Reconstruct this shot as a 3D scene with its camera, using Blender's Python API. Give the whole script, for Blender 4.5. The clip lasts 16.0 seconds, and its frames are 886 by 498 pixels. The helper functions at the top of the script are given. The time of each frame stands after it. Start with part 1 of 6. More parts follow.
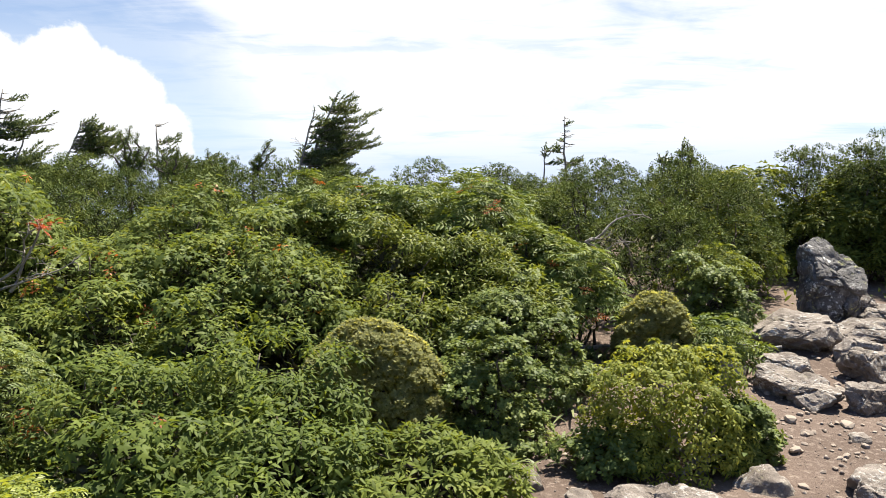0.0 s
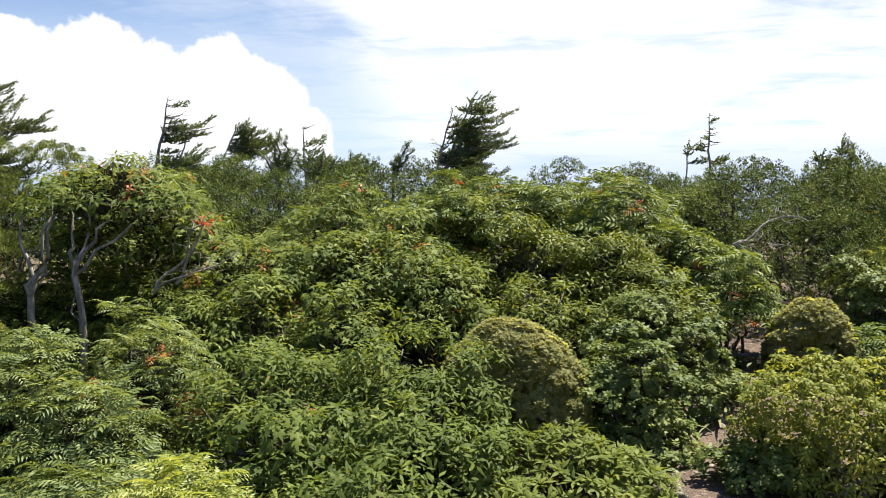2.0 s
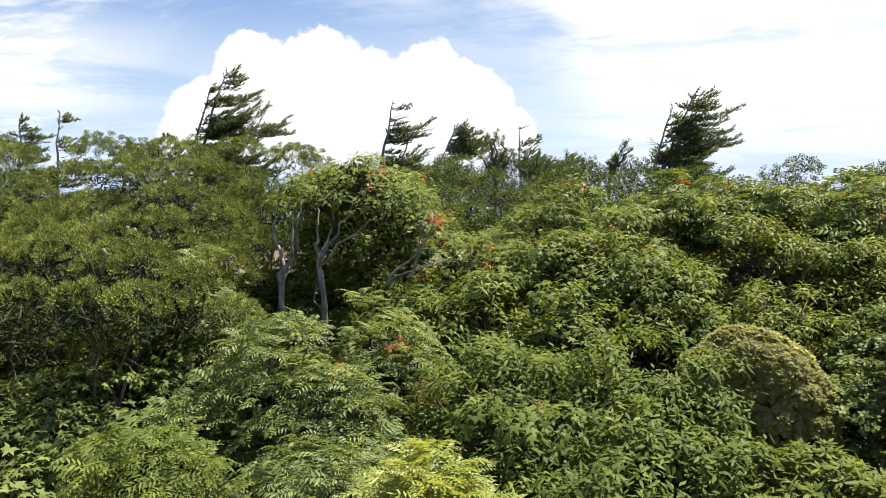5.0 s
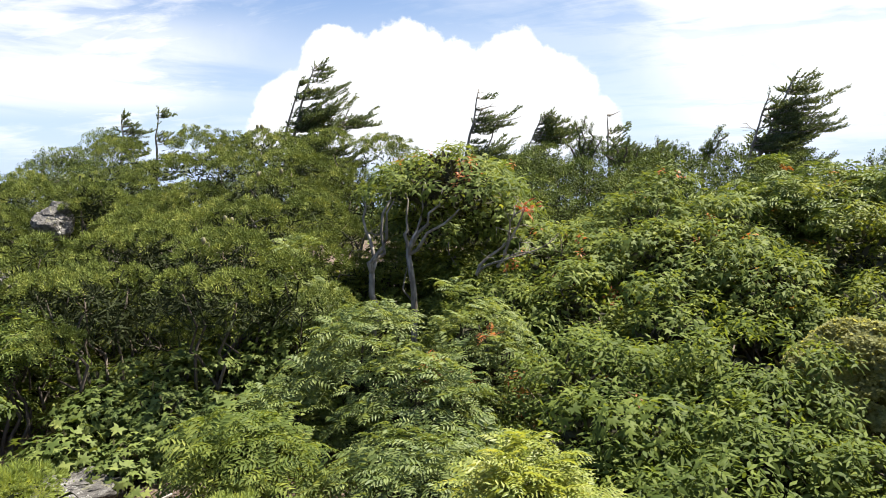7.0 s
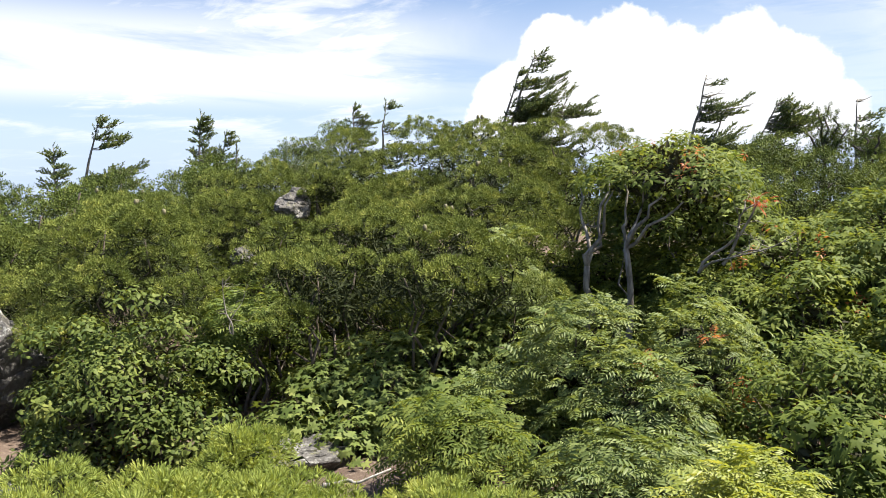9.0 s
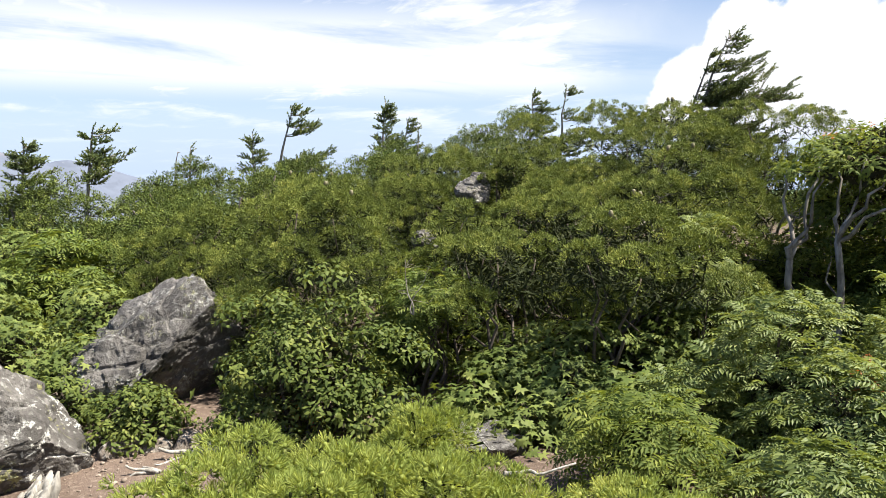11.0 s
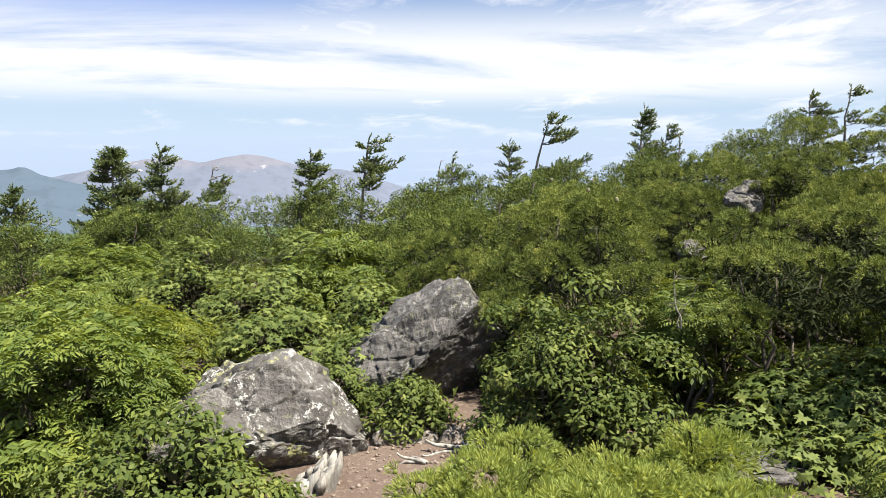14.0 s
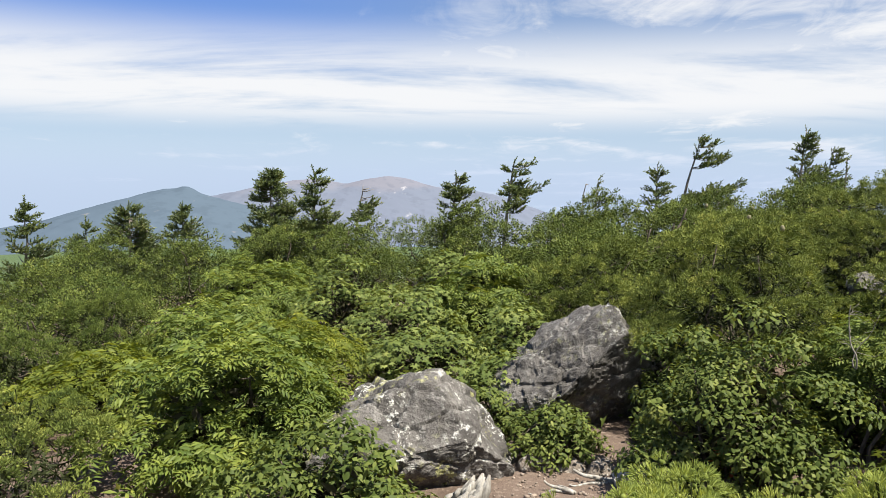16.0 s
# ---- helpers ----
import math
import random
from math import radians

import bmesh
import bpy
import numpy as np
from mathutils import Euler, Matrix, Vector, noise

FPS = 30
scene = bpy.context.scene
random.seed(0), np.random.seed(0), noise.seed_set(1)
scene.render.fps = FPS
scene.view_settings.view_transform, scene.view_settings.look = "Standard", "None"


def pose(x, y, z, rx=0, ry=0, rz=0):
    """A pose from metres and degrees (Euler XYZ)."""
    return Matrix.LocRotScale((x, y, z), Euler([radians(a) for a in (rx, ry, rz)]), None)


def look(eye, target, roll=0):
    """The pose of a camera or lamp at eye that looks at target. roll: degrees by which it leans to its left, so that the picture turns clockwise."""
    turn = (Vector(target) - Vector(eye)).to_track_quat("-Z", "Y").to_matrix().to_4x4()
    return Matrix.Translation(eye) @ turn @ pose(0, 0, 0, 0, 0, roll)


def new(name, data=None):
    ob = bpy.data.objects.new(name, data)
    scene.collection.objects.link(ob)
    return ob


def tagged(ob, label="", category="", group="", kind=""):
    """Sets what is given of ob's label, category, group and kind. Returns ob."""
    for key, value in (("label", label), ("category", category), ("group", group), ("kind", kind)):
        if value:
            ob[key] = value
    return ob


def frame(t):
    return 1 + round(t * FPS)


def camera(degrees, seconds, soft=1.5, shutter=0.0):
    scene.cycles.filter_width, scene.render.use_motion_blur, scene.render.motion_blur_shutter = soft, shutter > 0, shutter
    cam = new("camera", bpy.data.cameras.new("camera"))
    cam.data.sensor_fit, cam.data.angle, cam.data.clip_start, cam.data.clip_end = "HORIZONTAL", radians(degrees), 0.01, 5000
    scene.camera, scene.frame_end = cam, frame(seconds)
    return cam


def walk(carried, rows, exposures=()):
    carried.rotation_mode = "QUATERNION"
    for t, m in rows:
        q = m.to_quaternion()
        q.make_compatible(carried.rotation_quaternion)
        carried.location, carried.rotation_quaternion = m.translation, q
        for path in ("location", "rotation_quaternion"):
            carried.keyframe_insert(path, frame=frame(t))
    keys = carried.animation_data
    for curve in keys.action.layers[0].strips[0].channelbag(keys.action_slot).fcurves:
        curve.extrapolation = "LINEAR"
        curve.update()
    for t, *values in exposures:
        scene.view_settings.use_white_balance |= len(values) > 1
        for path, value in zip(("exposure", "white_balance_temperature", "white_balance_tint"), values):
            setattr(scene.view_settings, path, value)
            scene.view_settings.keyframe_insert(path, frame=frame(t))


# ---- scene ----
# ---- the camera and its walk ----
EYE = 1.55
cam = camera(59.7, 16.0, 0.5)
# seconds, place, then the turns about x, y and z in degrees
ROWS = [
    (0, 0.000, 0.000, 0.000, 85.00, 0.00, -0.00),
    (0.5, -0.012, 0.002, -0.004, 85.01, 0.25, 2.76),
    (1, -0.019, 0.004, -0.001, 84.90, -0.00, 4.79),
    (1.5, -0.043, 0.003, -0.002, 85.04, 0.02, 7.17),
    (2, -0.059, -0.005, 0.000, 84.99, 0.05, 9.77),
    (2.5, -0.099, -0.016, 0.002, 85.60, -0.02, 12.47),
    (3, -0.129, -0.015, 0.000, 85.46, -0.49, 15.52),
    (3.5, -0.149, -0.018, -0.003, 84.98, -0.49, 18.06),
    (4, -0.165, -0.023, -0.003, 85.16, -0.24, 20.62),
    (4.2, -0.175, -0.036, 0.001, 85.20, -0.16, 21.45),
    (6.3, -0.276, -0.078, -0.016, 84.42, 0.34, 28.28),
    (6.5, -0.282, -0.074, -0.013, 84.43, 0.59, 28.41),
    (7, -0.287, -0.055, -0.021, 84.30, 0.45, 30.79),
    (7.5, -0.292, -0.041, -0.025, 83.65, 0.48, 36.18),
    (8, -0.294, -0.039, -0.019, 83.48, 0.39, 38.65),
    (8.5, -0.328, -0.046, -0.017, 83.77, 0.04, 43.76),
    (9, -0.336, -0.044, -0.017, 83.61, 0.04, 46.50),
    (9.5, -0.358, -0.039, -0.018, 83.63, -0.08, 50.93),
    (9.7, -0.372, -0.040, -0.019, 83.48, -0.10, 52.62),
    (11.8, -0.518, -0.007, -0.084, 83.09, -0.14, 64.35),
    (12, -0.521, -0.019, -0.079, 83.23, -0.10, 66.16),
    (12.5, -0.541, -0.059, -0.079, 83.26, -0.08, 69.69),
    (13, -0.547, -0.087, -0.079, 83.15, -0.06, 72.68),
    (13.5, -0.555, -0.107, -0.084, 83.25, 0.04, 76.14),
    (14, -0.552, -0.122, -0.078, 83.44, 0.03, 77.43),
    (14.5, -0.558, -0.152, -0.075, 84.09, -0.01, 80.36),
    (15, -0.563, -0.175, -0.077, 83.97, -0.01, 83.03),
    (15.5, -0.566, -0.195, -0.074, 84.48, -0.21, 85.05),
    (16, -0.572, -0.222, -0.073, 85.07, -0.51, 87.54),
]
walk(cam, [(t, pose(x, y, EYE + z, rx, ry, rz)) for t, x, y, z, rx, ry, rz in ROWS],
     ((0, 1.6), (4.0, 1.6), (7.0, 1.68), (10.0, 1.68), (12.0, 1.57), (14.0, 1.52), (15.0, 1.43), (16.0, 1.32)))

# ---- world, sun ----
SUN = Vector((0.62, 0.78, 0.0)).normalized() * math.cos(radians(63)) + Vector((0, 0, math.sin(radians(63))))
sun_data = bpy.data.lights.new("sun", "SUN")
sun_data.energy, sun_data.angle, sun_data.color = 5.0, radians(0.55), (1.0, 0.935, 0.81)
sun = new("sun", sun_data)
sun.matrix_world = look(SUN * 60, (0, 0, 0))


class Net:
    """Short hand for a node tree."""

    def __init__(self, tree):
        self.t = tree
        tree.nodes.clear()

    def n(self, kind, **given):
        node = self.t.nodes.new(kind)
        for k, v in given.items():
            if k in node.inputs:
                node.inputs[k].default_value = v
        return node

    def wire(self, a, b):
        self.t.links.new(a, b)

    def put(self, socket, v):
        if isinstance(v, bpy.types.NodeSocket):
            self.wire(v, socket)
        else:
            socket.default_value = v

    def m(self, op, a, b=0.0, c=None, clamp=False):
        node = self.t.nodes.new("ShaderNodeMath")
        node.operation, node.use_clamp = op, clamp
        self.put(node.inputs[0], a)
        self.put(node.inputs[1], b)
        if c is not None:
            self.put(node.inputs[2], c)
        return node.outputs[0]

    def v(self, op, a, b=(0, 0, 0), out=0):
        node = self.t.nodes.new("ShaderNodeVectorMath")
        node.operation = op
        self.put(node.inputs[0], a)
        self.put(node.inputs[1], b)
        return node.outputs[out]

    def scale(self, a, k):
        node = self.t.nodes.new("ShaderNodeVectorMath")
        node.operation = "SCALE"
        self.put(node.inputs[0], a)
        self.put(node.inputs["Scale"], k)
        return node.outputs[0]

    def noise(self, vector, scale, detail=4.0, rough=0.55, distort=0.0, color=False):
        node = self.t.nodes.new("ShaderNodeTexNoise")
        if vector is not None:
            self.wire(vector, node.inputs["Vector"])
        node.inputs["Scale"].default_value = scale
        node.inputs["Detail"].default_value = detail
        node.inputs["Roughness"].default_value = rough
        node.inputs["Distortion"].default_value = distort
        return node.outputs["Color" if color else "Fac"]

    def step(self, x, lo, hi):
        node = self.t.nodes.new("ShaderNodeMapRange")
        node.interpolation_type = "SMOOTHSTEP"
        self.put(node.inputs["Value"], x)
        self.put(node.inputs["From Min"], lo)
        self.put(node.inputs["From Max"], hi)
        return node.outputs["Result"]

    def mix(self, f, a, b):
        node = self.t.nodes.new("ShaderNodeMix")
        node.data_type = "RGBA"
        self.put(node.inputs[0], f)
        self.put(node.inputs[6], (*a, 1) if isinstance(a, tuple) else a)
        self.put(node.inputs[7], (*b, 1) if isinstance(b, tuple) else b)
        return node.outputs[2]

    def bump(self, height, strength, distance):
        node = self.t.nodes.new("ShaderNodeBump")
        node.inputs["Strength"].default_value, node.inputs["Distance"].default_value = strength, distance
        self.wire(height, node.inputs["Height"])
        return node.outputs["Normal"]


def build_sky():
    world = bpy.data.worlds.new("sky")
    world.use_nodes = True
    scene.world = world
    k = Net(world.node_tree)
    sky = k.n("ShaderNodeTexSky")
    sky.sky_type, sky.sun_disc = "NISHITA", False
    sky.sun_elevation, sky.sun_rotation = radians(63), math.atan2(SUN.x, SUN.y)
    sky.altitude, sky.dust_density = 1900, 1.2
    co = k.n("ShaderNodeTexCoord").outputs["Generated"]
    d = k.v("NORMALIZE", co)
    sep = k.n("ShaderNodeSeparateXYZ")
    k.wire(d, sep.inputs[0])
    x, y, z = sep.outputs
    up = k.m("ADD", k.m("ABSOLUTE", z), 0.09)
    flat = k.n("ShaderNodeCombineXYZ")
    k.wire(k.m("DIVIDE", x, up), flat.inputs[0])
    k.wire(k.m("DIVIDE", y, up), flat.inputs[1])
    layer = flat.outputs[0]
    streaks = k.noise(layer, 0.62, 7, 0.56, 0.5)
    wisps = k.noise(k.v("MULTIPLY", layer, (1.0, 2.2, 1.0)), 1.5, 6, 0.62, 0.9)
    # thicker cloud towards the sun's side of the sky
    toward = k.v("DOT_PRODUCT", d, (0.55, 0.80, 0.0), out=1)
    cover = k.m("ADD", k.m("MULTIPLY", streaks, 0.72), k.m("MULTIPLY", wisps, 0.28))
    cover = k.m("ADD", cover, k.m("MULTIPLY", toward, 0.13))
    cover = k.step(cover, 0.44, 0.63)
    cover = k.m("MULTIPLY", cover, k.m("SUBTRACT", 1.0, k.m("MULTIPLY", k.step(k.m("MULTIPLY", toward, -1.0), 0.28, 0.62), k.m("MULTIPLY", k.step(z, 0.135, 0.20), 0.62))))
    # the zenith is mostly clear
    cover = k.m("MULTIPLY", cover, k.m("SUBTRACT", 1.0, k.m("MULTIPLY", k.step(z, 0.34, 0.62), 0.80)))
    # a bright bank a few degrees above the horizon, thin bluish haze below it
    bank = k.m("MULTIPLY", k.step(z, 0.055, 0.100), k.m("SUBTRACT", 1.0, k.step(z, 0.125, 0.215)))
    cover = k.m("MAXIMUM", cover, k.m("MULTIPLY", bank, k.step(k.noise(k.v("MULTIPLY", layer, (1.0, 0.45, 1.0)), 0.75, 7, 0.6, 0.4), 0.27, 0.53)))
    # a towering heap of cumulus with clearer air round it
    rag = k.v("SUBTRACT", k.noise(d, 14.0, 10, 0.62, color=True), (0.5, 0.5, 0.5))
    dd = k.v("ADD", d, k.scale(rag, 0.058))
    heap = None
    lumps = ((-0.61, 0.79, 0.115, 0.066), (-0.56, 0.83, 0.128, 0.062), (-0.50, 0.865, 0.100, 0.064), (-0.44, 0.895, 0.112, 0.062), (-0.39, 0.915, 0.090, 0.062),
             (-0.66, 0.75, 0.065, 0.058), (-0.36, 0.93, 0.050, 0.055), (-0.60, 0.80, 0.050, 0.075), (-0.53, 0.85, 0.045, 0.075), (-0.45, 0.89, 0.045, 0.075))
    for lx, ly, lz, r in lumps:
        c = Vector((lx, ly, 0)).normalized() * math.cos(lz) + Vector((0, 0, math.sin(lz)))
        one = k.m("SUBTRACT", r, k.v("DISTANCE", dd, tuple(c), out=1))
        heap = one if heap is None else k.m("MAXIMUM", heap, one)
    cover = k.m("MULTIPLY", cover, k.m("SUBTRACT", 1.0, k.m("MULTIPLY", k.step(heap, -0.14, -0.01), 0.72)))
    high = k.mix(k.step(z, 0.02, 0.30), (6.0, 7.4, 9.6), (2.2, 3.9, 7.8))
    high = k.mix(k.m("MULTIPLY", k.step(toward, 0.1, 0.95), 0.55), high, (7.0, 8.3, 10.2))
    away = k.m("MULTIPLY", k.step(k.m("MULTIPLY", toward, -1.0), 0.36, 0.72), k.step(z, 0.10, 0.20))
    high = k.mix(k.m("MULTIPLY", away, 0.9), high, (1.5, 3.6, 10.5))
    blue = k.mix(0.55, k.scale(sky.outputs[0], 1.25), high)
    veil = k.mix(k.m("MULTIPLY", cover, 0.97), blue, (10.4, 10.5, 10.7))
    grey = k.step(k.noise(layer, 1.1, 4), 0.56, 0.76)
    veil = k.mix(k.m("MULTIPLY", grey, 0.14), veil, (7.4, 8.1, 9.4))
    # haze low down
    low = k.m("SUBTRACT", 1.0, k.step(z, 0.0, 0.085))
    veil = k.mix(k.m("MULTIPLY", low, 0.72), veil, (6.0, 7.5, 10.2))
    body = k.step(heap, -0.001, 0.006)
    shade = k.mix(k.step(k.noise(dd, 16.0, 5), 0.45, 0.75), (9.9, 10.0, 10.2), (9.4, 9.7, 10.3))
    final = k.mix(k.m("MULTIPLY", body, k.step(z, -0.01, 0.05)), veil, shade)
    back = k.n("ShaderNodeBackground", Strength=0.05)
    k.wire(k.scale(final, 0.72), back.inputs["Color"])
    k.wire(back.outputs[0], k.n("ShaderNodeOutputWorld").inputs[0])


build_sky()

# ---- materials ----


def material(name):
    mat = bpy.data.materials.new(name)
    mat.use_nodes = True
    return mat, Net(mat.node_tree)


def leaf_material(name, dark, mid, light, rough=0.42, trans=0.30, spec=0.36):
    """Foliage: colour varies from leaf to leaf and from clump to clump, light shines through."""
    mat, k = material(name)
    dark, mid, light = ((lift * r, lift * g, lift * b * 1.3) for lift, (r, g, b) in ((1.12, dark), (1.0, mid), (0.98, light)))
    pick = k.n("ShaderNodeNewGeometry").outputs["Random Per Island"]
    place = k.n("ShaderNodeTexCoord").outputs["Object"]
    clump = k.noise(place, 3.2, 3)
    fac = k.m("ADD", k.m("MULTIPLY", pick, 0.62), k.m("MULTIPLY", k.m("SUBTRACT", clump, 0.5), 1.5))
    tint = k.mix(k.step(fac, 0.0, 0.55), dark, mid)
    tint = k.mix(k.step(fac, 0.50, 0.98), tint, light)
    mottle = k.noise(place, 60.0, 2)
    tint = k.mix(k.m("MULTIPLY", k.step(mottle, 0.52, 0.75), 0.30), tint, tuple(0.55 * c for c in mid))
    bsdf = k.n("ShaderNodeBsdfPrincipled", Roughness=rough)
    bsdf.inputs["Specular IOR Level"].default_value = spec
    k.wire(tint, bsdf.inputs["Base Color"])
    through_light = k.n("ShaderNodeBsdfTranslucent")
    warm = k.n("ShaderNodeMix")
    warm.data_type, warm.blend_type = "RGBA", "MULTIPLY"
    warm.inputs[0].default_value = 1.0
    k.wire(tint, warm.inputs[6])
    warm.inputs[7].default_value = (1.45, 1.3, 0.65, 1)
    k.wire(warm.outputs[2], through_light.inputs["Color"])
    both = k.n("ShaderNodeMixShader", Fac=trans)
    k.wire(bsdf.outputs[0], both.inputs[1])
    k.wire(through_light.outputs[0], both.inputs[2])
    k.wire(both.outputs[0], k.n("ShaderNodeOutputMaterial").inputs[0])
    return mat


def bark_material(name, a, b, scale=30.0):
    mat, k = material(name)
    place = k.n("ShaderNodeTexCoord").outputs["Object"]
    long = k.v("MULTIPLY", place, (1.0, 1.0, 0.25))
    grain = k.noise(long, scale, 6, 0.65)
    blotch = k.noise(place, 7.0, 4)
    tint = k.mix(k.step(grain, 0.35, 0.66), a, b)
    tint = k.mix(k.m("MULTIPLY", k.step(blotch, 0.5, 0.7), 0.5), tint, tuple(0.45 * c for c in a))
    bsdf = k.n("ShaderNodeBsdfPrincipled", Roughness=0.85)
    k.wire(tint, bsdf.inputs["Base Color"])
    k.wire(k.bump(grain, 0.7, 0.01), bsdf.inputs["Normal"])
    k.wire(bsdf.outputs[0], k.n("ShaderNodeOutputMaterial").inputs[0])
    return mat


def rock_material(name, base, pale, dark, white=0.5, yellow=0.3, scale=1.0, depth=0.06):
    """Weathered lava rock, pitted, with crusts of white and yellow-green lichen."""
    mat, k = material(name)
    place = k.n("ShaderNodeTexCoord").outputs["Object"]
    seed = k.n("ShaderNodeObjectInfo").outputs["Random"]
    place = k.v("ADD", place, k.scale(k.v("ADD", (3.1, 7.7, 5.3), (0, 0, 0)), seed))
    big = k.noise(place, 2.4 * scale, 6, 0.6)
    mid = k.noise(place, 11.0 * scale, 8, 0.68)
    fine = k.noise(place, 70.0 * scale, 5, 0.7)
    tint = k.mix(k.step(big, 0.36, 0.66), dark, base)
    tint = k.mix(k.step(mid, 0.50, 0.70), tint, pale)
    tint = k.mix(k.m("MULTIPLY", k.step(fine, 0.53, 0.68), 0.55), tint, tuple(0.45 * c for c in dark))
    edge = k.noise(place, 21.0 * scale, 7, 0.75)
    region = k.step(k.noise(place, 3.1 * scale, 3), 0.44, 0.60)
    crust = k.m("MULTIPLY", k.step(edge, 0.545, 0.575), region)
    tint = k.mix(k.m("MULTIPLY", crust, white), tint, (0.62, 0.62, 0.58))
    region2 = k.step(k.noise(k.v("ADD", place, (11.0, 3.0, 5.0)), 2.7 * scale, 3), 0.50, 0.62)
    crust2 = k.m("MULTIPLY", k.step(k.noise(k.v("ADD", place, (4.0, 9.0, 1.0)), 16.0 * scale, 7, 0.72), 0.54, 0.59), region2)
    tint = k.mix(k.m("MULTIPLY", crust2, yellow), tint, (0.44, 0.44, 0.18))
    bsdf = k.n("ShaderNodeBsdfPrincipled", Roughness=0.9)
    bsdf.inputs["Specular IOR Level"].default_value = 0.25
    k.wire(tint, bsdf.inputs["Base Color"])
    relief = k.m("ADD", k.m("MULTIPLY", mid, 1.0), k.m("MULTIPLY", fine, 0.35))
    k.wire(k.bump(relief, 1.0, depth), bsdf.inputs["Normal"])
    k.wire(bsdf.outputs[0], k.n("ShaderNodeOutputMaterial").inputs[0])
    return mat


def ground_material():
    mat, k = material("soil")
    place = k.n("ShaderNodeTexCoord").outputs["Object"]
    big = k.noise(place, 0.9, 5)
    grit = k.noise(place, 26.0, 8, 0.7)
    fine = k.noise(place, 120.0, 4, 0.7)
    tint = k.mix(k.step(big, 0.35, 0.65), (0.088, 0.062, 0.048), (0.142, 0.104, 0.083))
    tint = k.mix(k.step(grit, 0.50, 0.72), tint, (0.245, 0.195, 0.160))
    tint = k.mix(k.m("MULTIPLY", k.step(fine, 0.55, 0.7), 0.6), tint, (0.034, 0.024, 0.018))
    far = k.v("LENGTH", place, out=1)
    wood = k.mix(k.step(k.noise(place, 0.02, 6), 0.4, 0.6), (0.045, 0.075, 0.030), (0.085, 0.115, 0.055))
    tint = k.mix(k.step(far, 12.0, 16.0), tint, wood)
    bsdf = k.n("ShaderNodeBsdfPrincipled", Roughness=0.95)
    bsdf.inputs["Specular IOR Level"].default_value = 0.2
    k.wire(tint, bsdf.inputs["Base Color"])
    k.wire(k.bump(k.m("ADD", grit, k.m("MULTIPLY", fine, 0.4)), 0.9, 0.02), bsdf.inputs["Normal"])
    k.wire(bsdf.outputs[0], k.n("ShaderNodeOutputMaterial").inputs[0])
    return mat


def mountain_material(name, woods, bare, scar, bare_from):
    mat, k = material(name)
    place = k.n("ShaderNodeTexCoord").outputs["Object"]
    sep = k.n("ShaderNodeSeparateXYZ")
    k.wire(place, sep.inputs[0])
    rough = k.noise(place, 0.0045, 8, 0.62)
    gully = k.noise(k.v("MULTIPLY", place, (1.0, 1.0, 0.3)), 0.016, 6, 0.6)
    tint = k.mix(k.step(k.m("ADD", k.m("MULTIPLY", sep.outputs[2], 0.006), rough), bare_from, bare_from + 0.3), woods, bare)
    tint = k.mix(k.m("MULTIPLY", k.step(gully, 0.50, 0.62), 0.35), tint, tuple(0.72 * c for c in woods))
    tint = k.mix(k.m("MULTIPLY", k.step(k.noise(place, 0.011, 4), 0.66, 0.72), 0.75), tint, scar)
    bsdf = k.n("ShaderNodeBsdfPrincipled", Roughness=1.0)
    bsdf.inputs["Specular IOR Level"].default_value = 0.0
    k.wire(tint, bsdf.inputs["Base Color"])
    k.wire(bsdf.outputs[0], k.n("ShaderNodeOutputMaterial").inputs[0])
    return mat


def plain_material(name, a, b, rough=0.6):
    mat, k = material(name)
    pick = k.n("ShaderNodeNewGeometry").outputs["Random Per Island"]
    grain = k.noise(k.n("ShaderNodeTexCoord").outputs["Object"], 90.0, 3)
    tint = k.mix(k.m("MULTIPLY_ADD", grain, 0.5, k.m("MULTIPLY", pick, 0.5)), a, b)
    bsdf = k.n("ShaderNodeBsdfPrincipled", Roughness=rough)
    k.wire(tint, bsdf.inputs["Base Color"])
    k.wire(bsdf.outputs[0], k.n("ShaderNodeOutputMaterial").inputs[0])
    return mat


ROWAN_PALE = leaf_material("rowan_leaf_pale", (0.080, 0.112, 0.026), (0.158, 0.195, 0.046), (0.285, 0.318, 0.085), 0.48, 0.34, 0.22)
ROWAN = leaf_material("rowan_leaf", (0.060, 0.090, 0.014), (0.135, 0.172, 0.026), (0.262, 0.285, 0.047), 0.52, 0.30, 0.18)
ROWAN_YELLOW = leaf_material("rowan_leaf_yellowish", (0.075, 0.100, 0.013), (0.150, 0.178, 0.022), (0.260, 0.270, 0.038), 0.52, 0.42, 0.18)
MAPLE = leaf_material("maple_leaf", (0.064, 0.092, 0.016), (0.148, 0.183, 0.031), (0.275, 0.292, 0.055), 0.58, 0.40, 0.13)
AZALEA = leaf_material("azalea_leaf", (0.112, 0.138, 0.018), (0.225, 0.245, 0.032), (0.365, 0.355, 0.055), 0.55, 0.45, 0.15)
DROOP = leaf_material("pointed_leaf", (0.056, 0.082, 0.013), (0.130, 0.168, 0.027), (0.262, 0.285, 0.057), 0.58, 0.42, 0.13)
STAR = leaf_material("star_maple_leaf", (0.066, 0.094, 0.019), (0.145, 0.180, 0.038), (0.275, 0.298, 0.070), 0.58, 0.32, 0.13)
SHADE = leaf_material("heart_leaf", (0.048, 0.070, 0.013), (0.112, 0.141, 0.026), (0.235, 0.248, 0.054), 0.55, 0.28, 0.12)
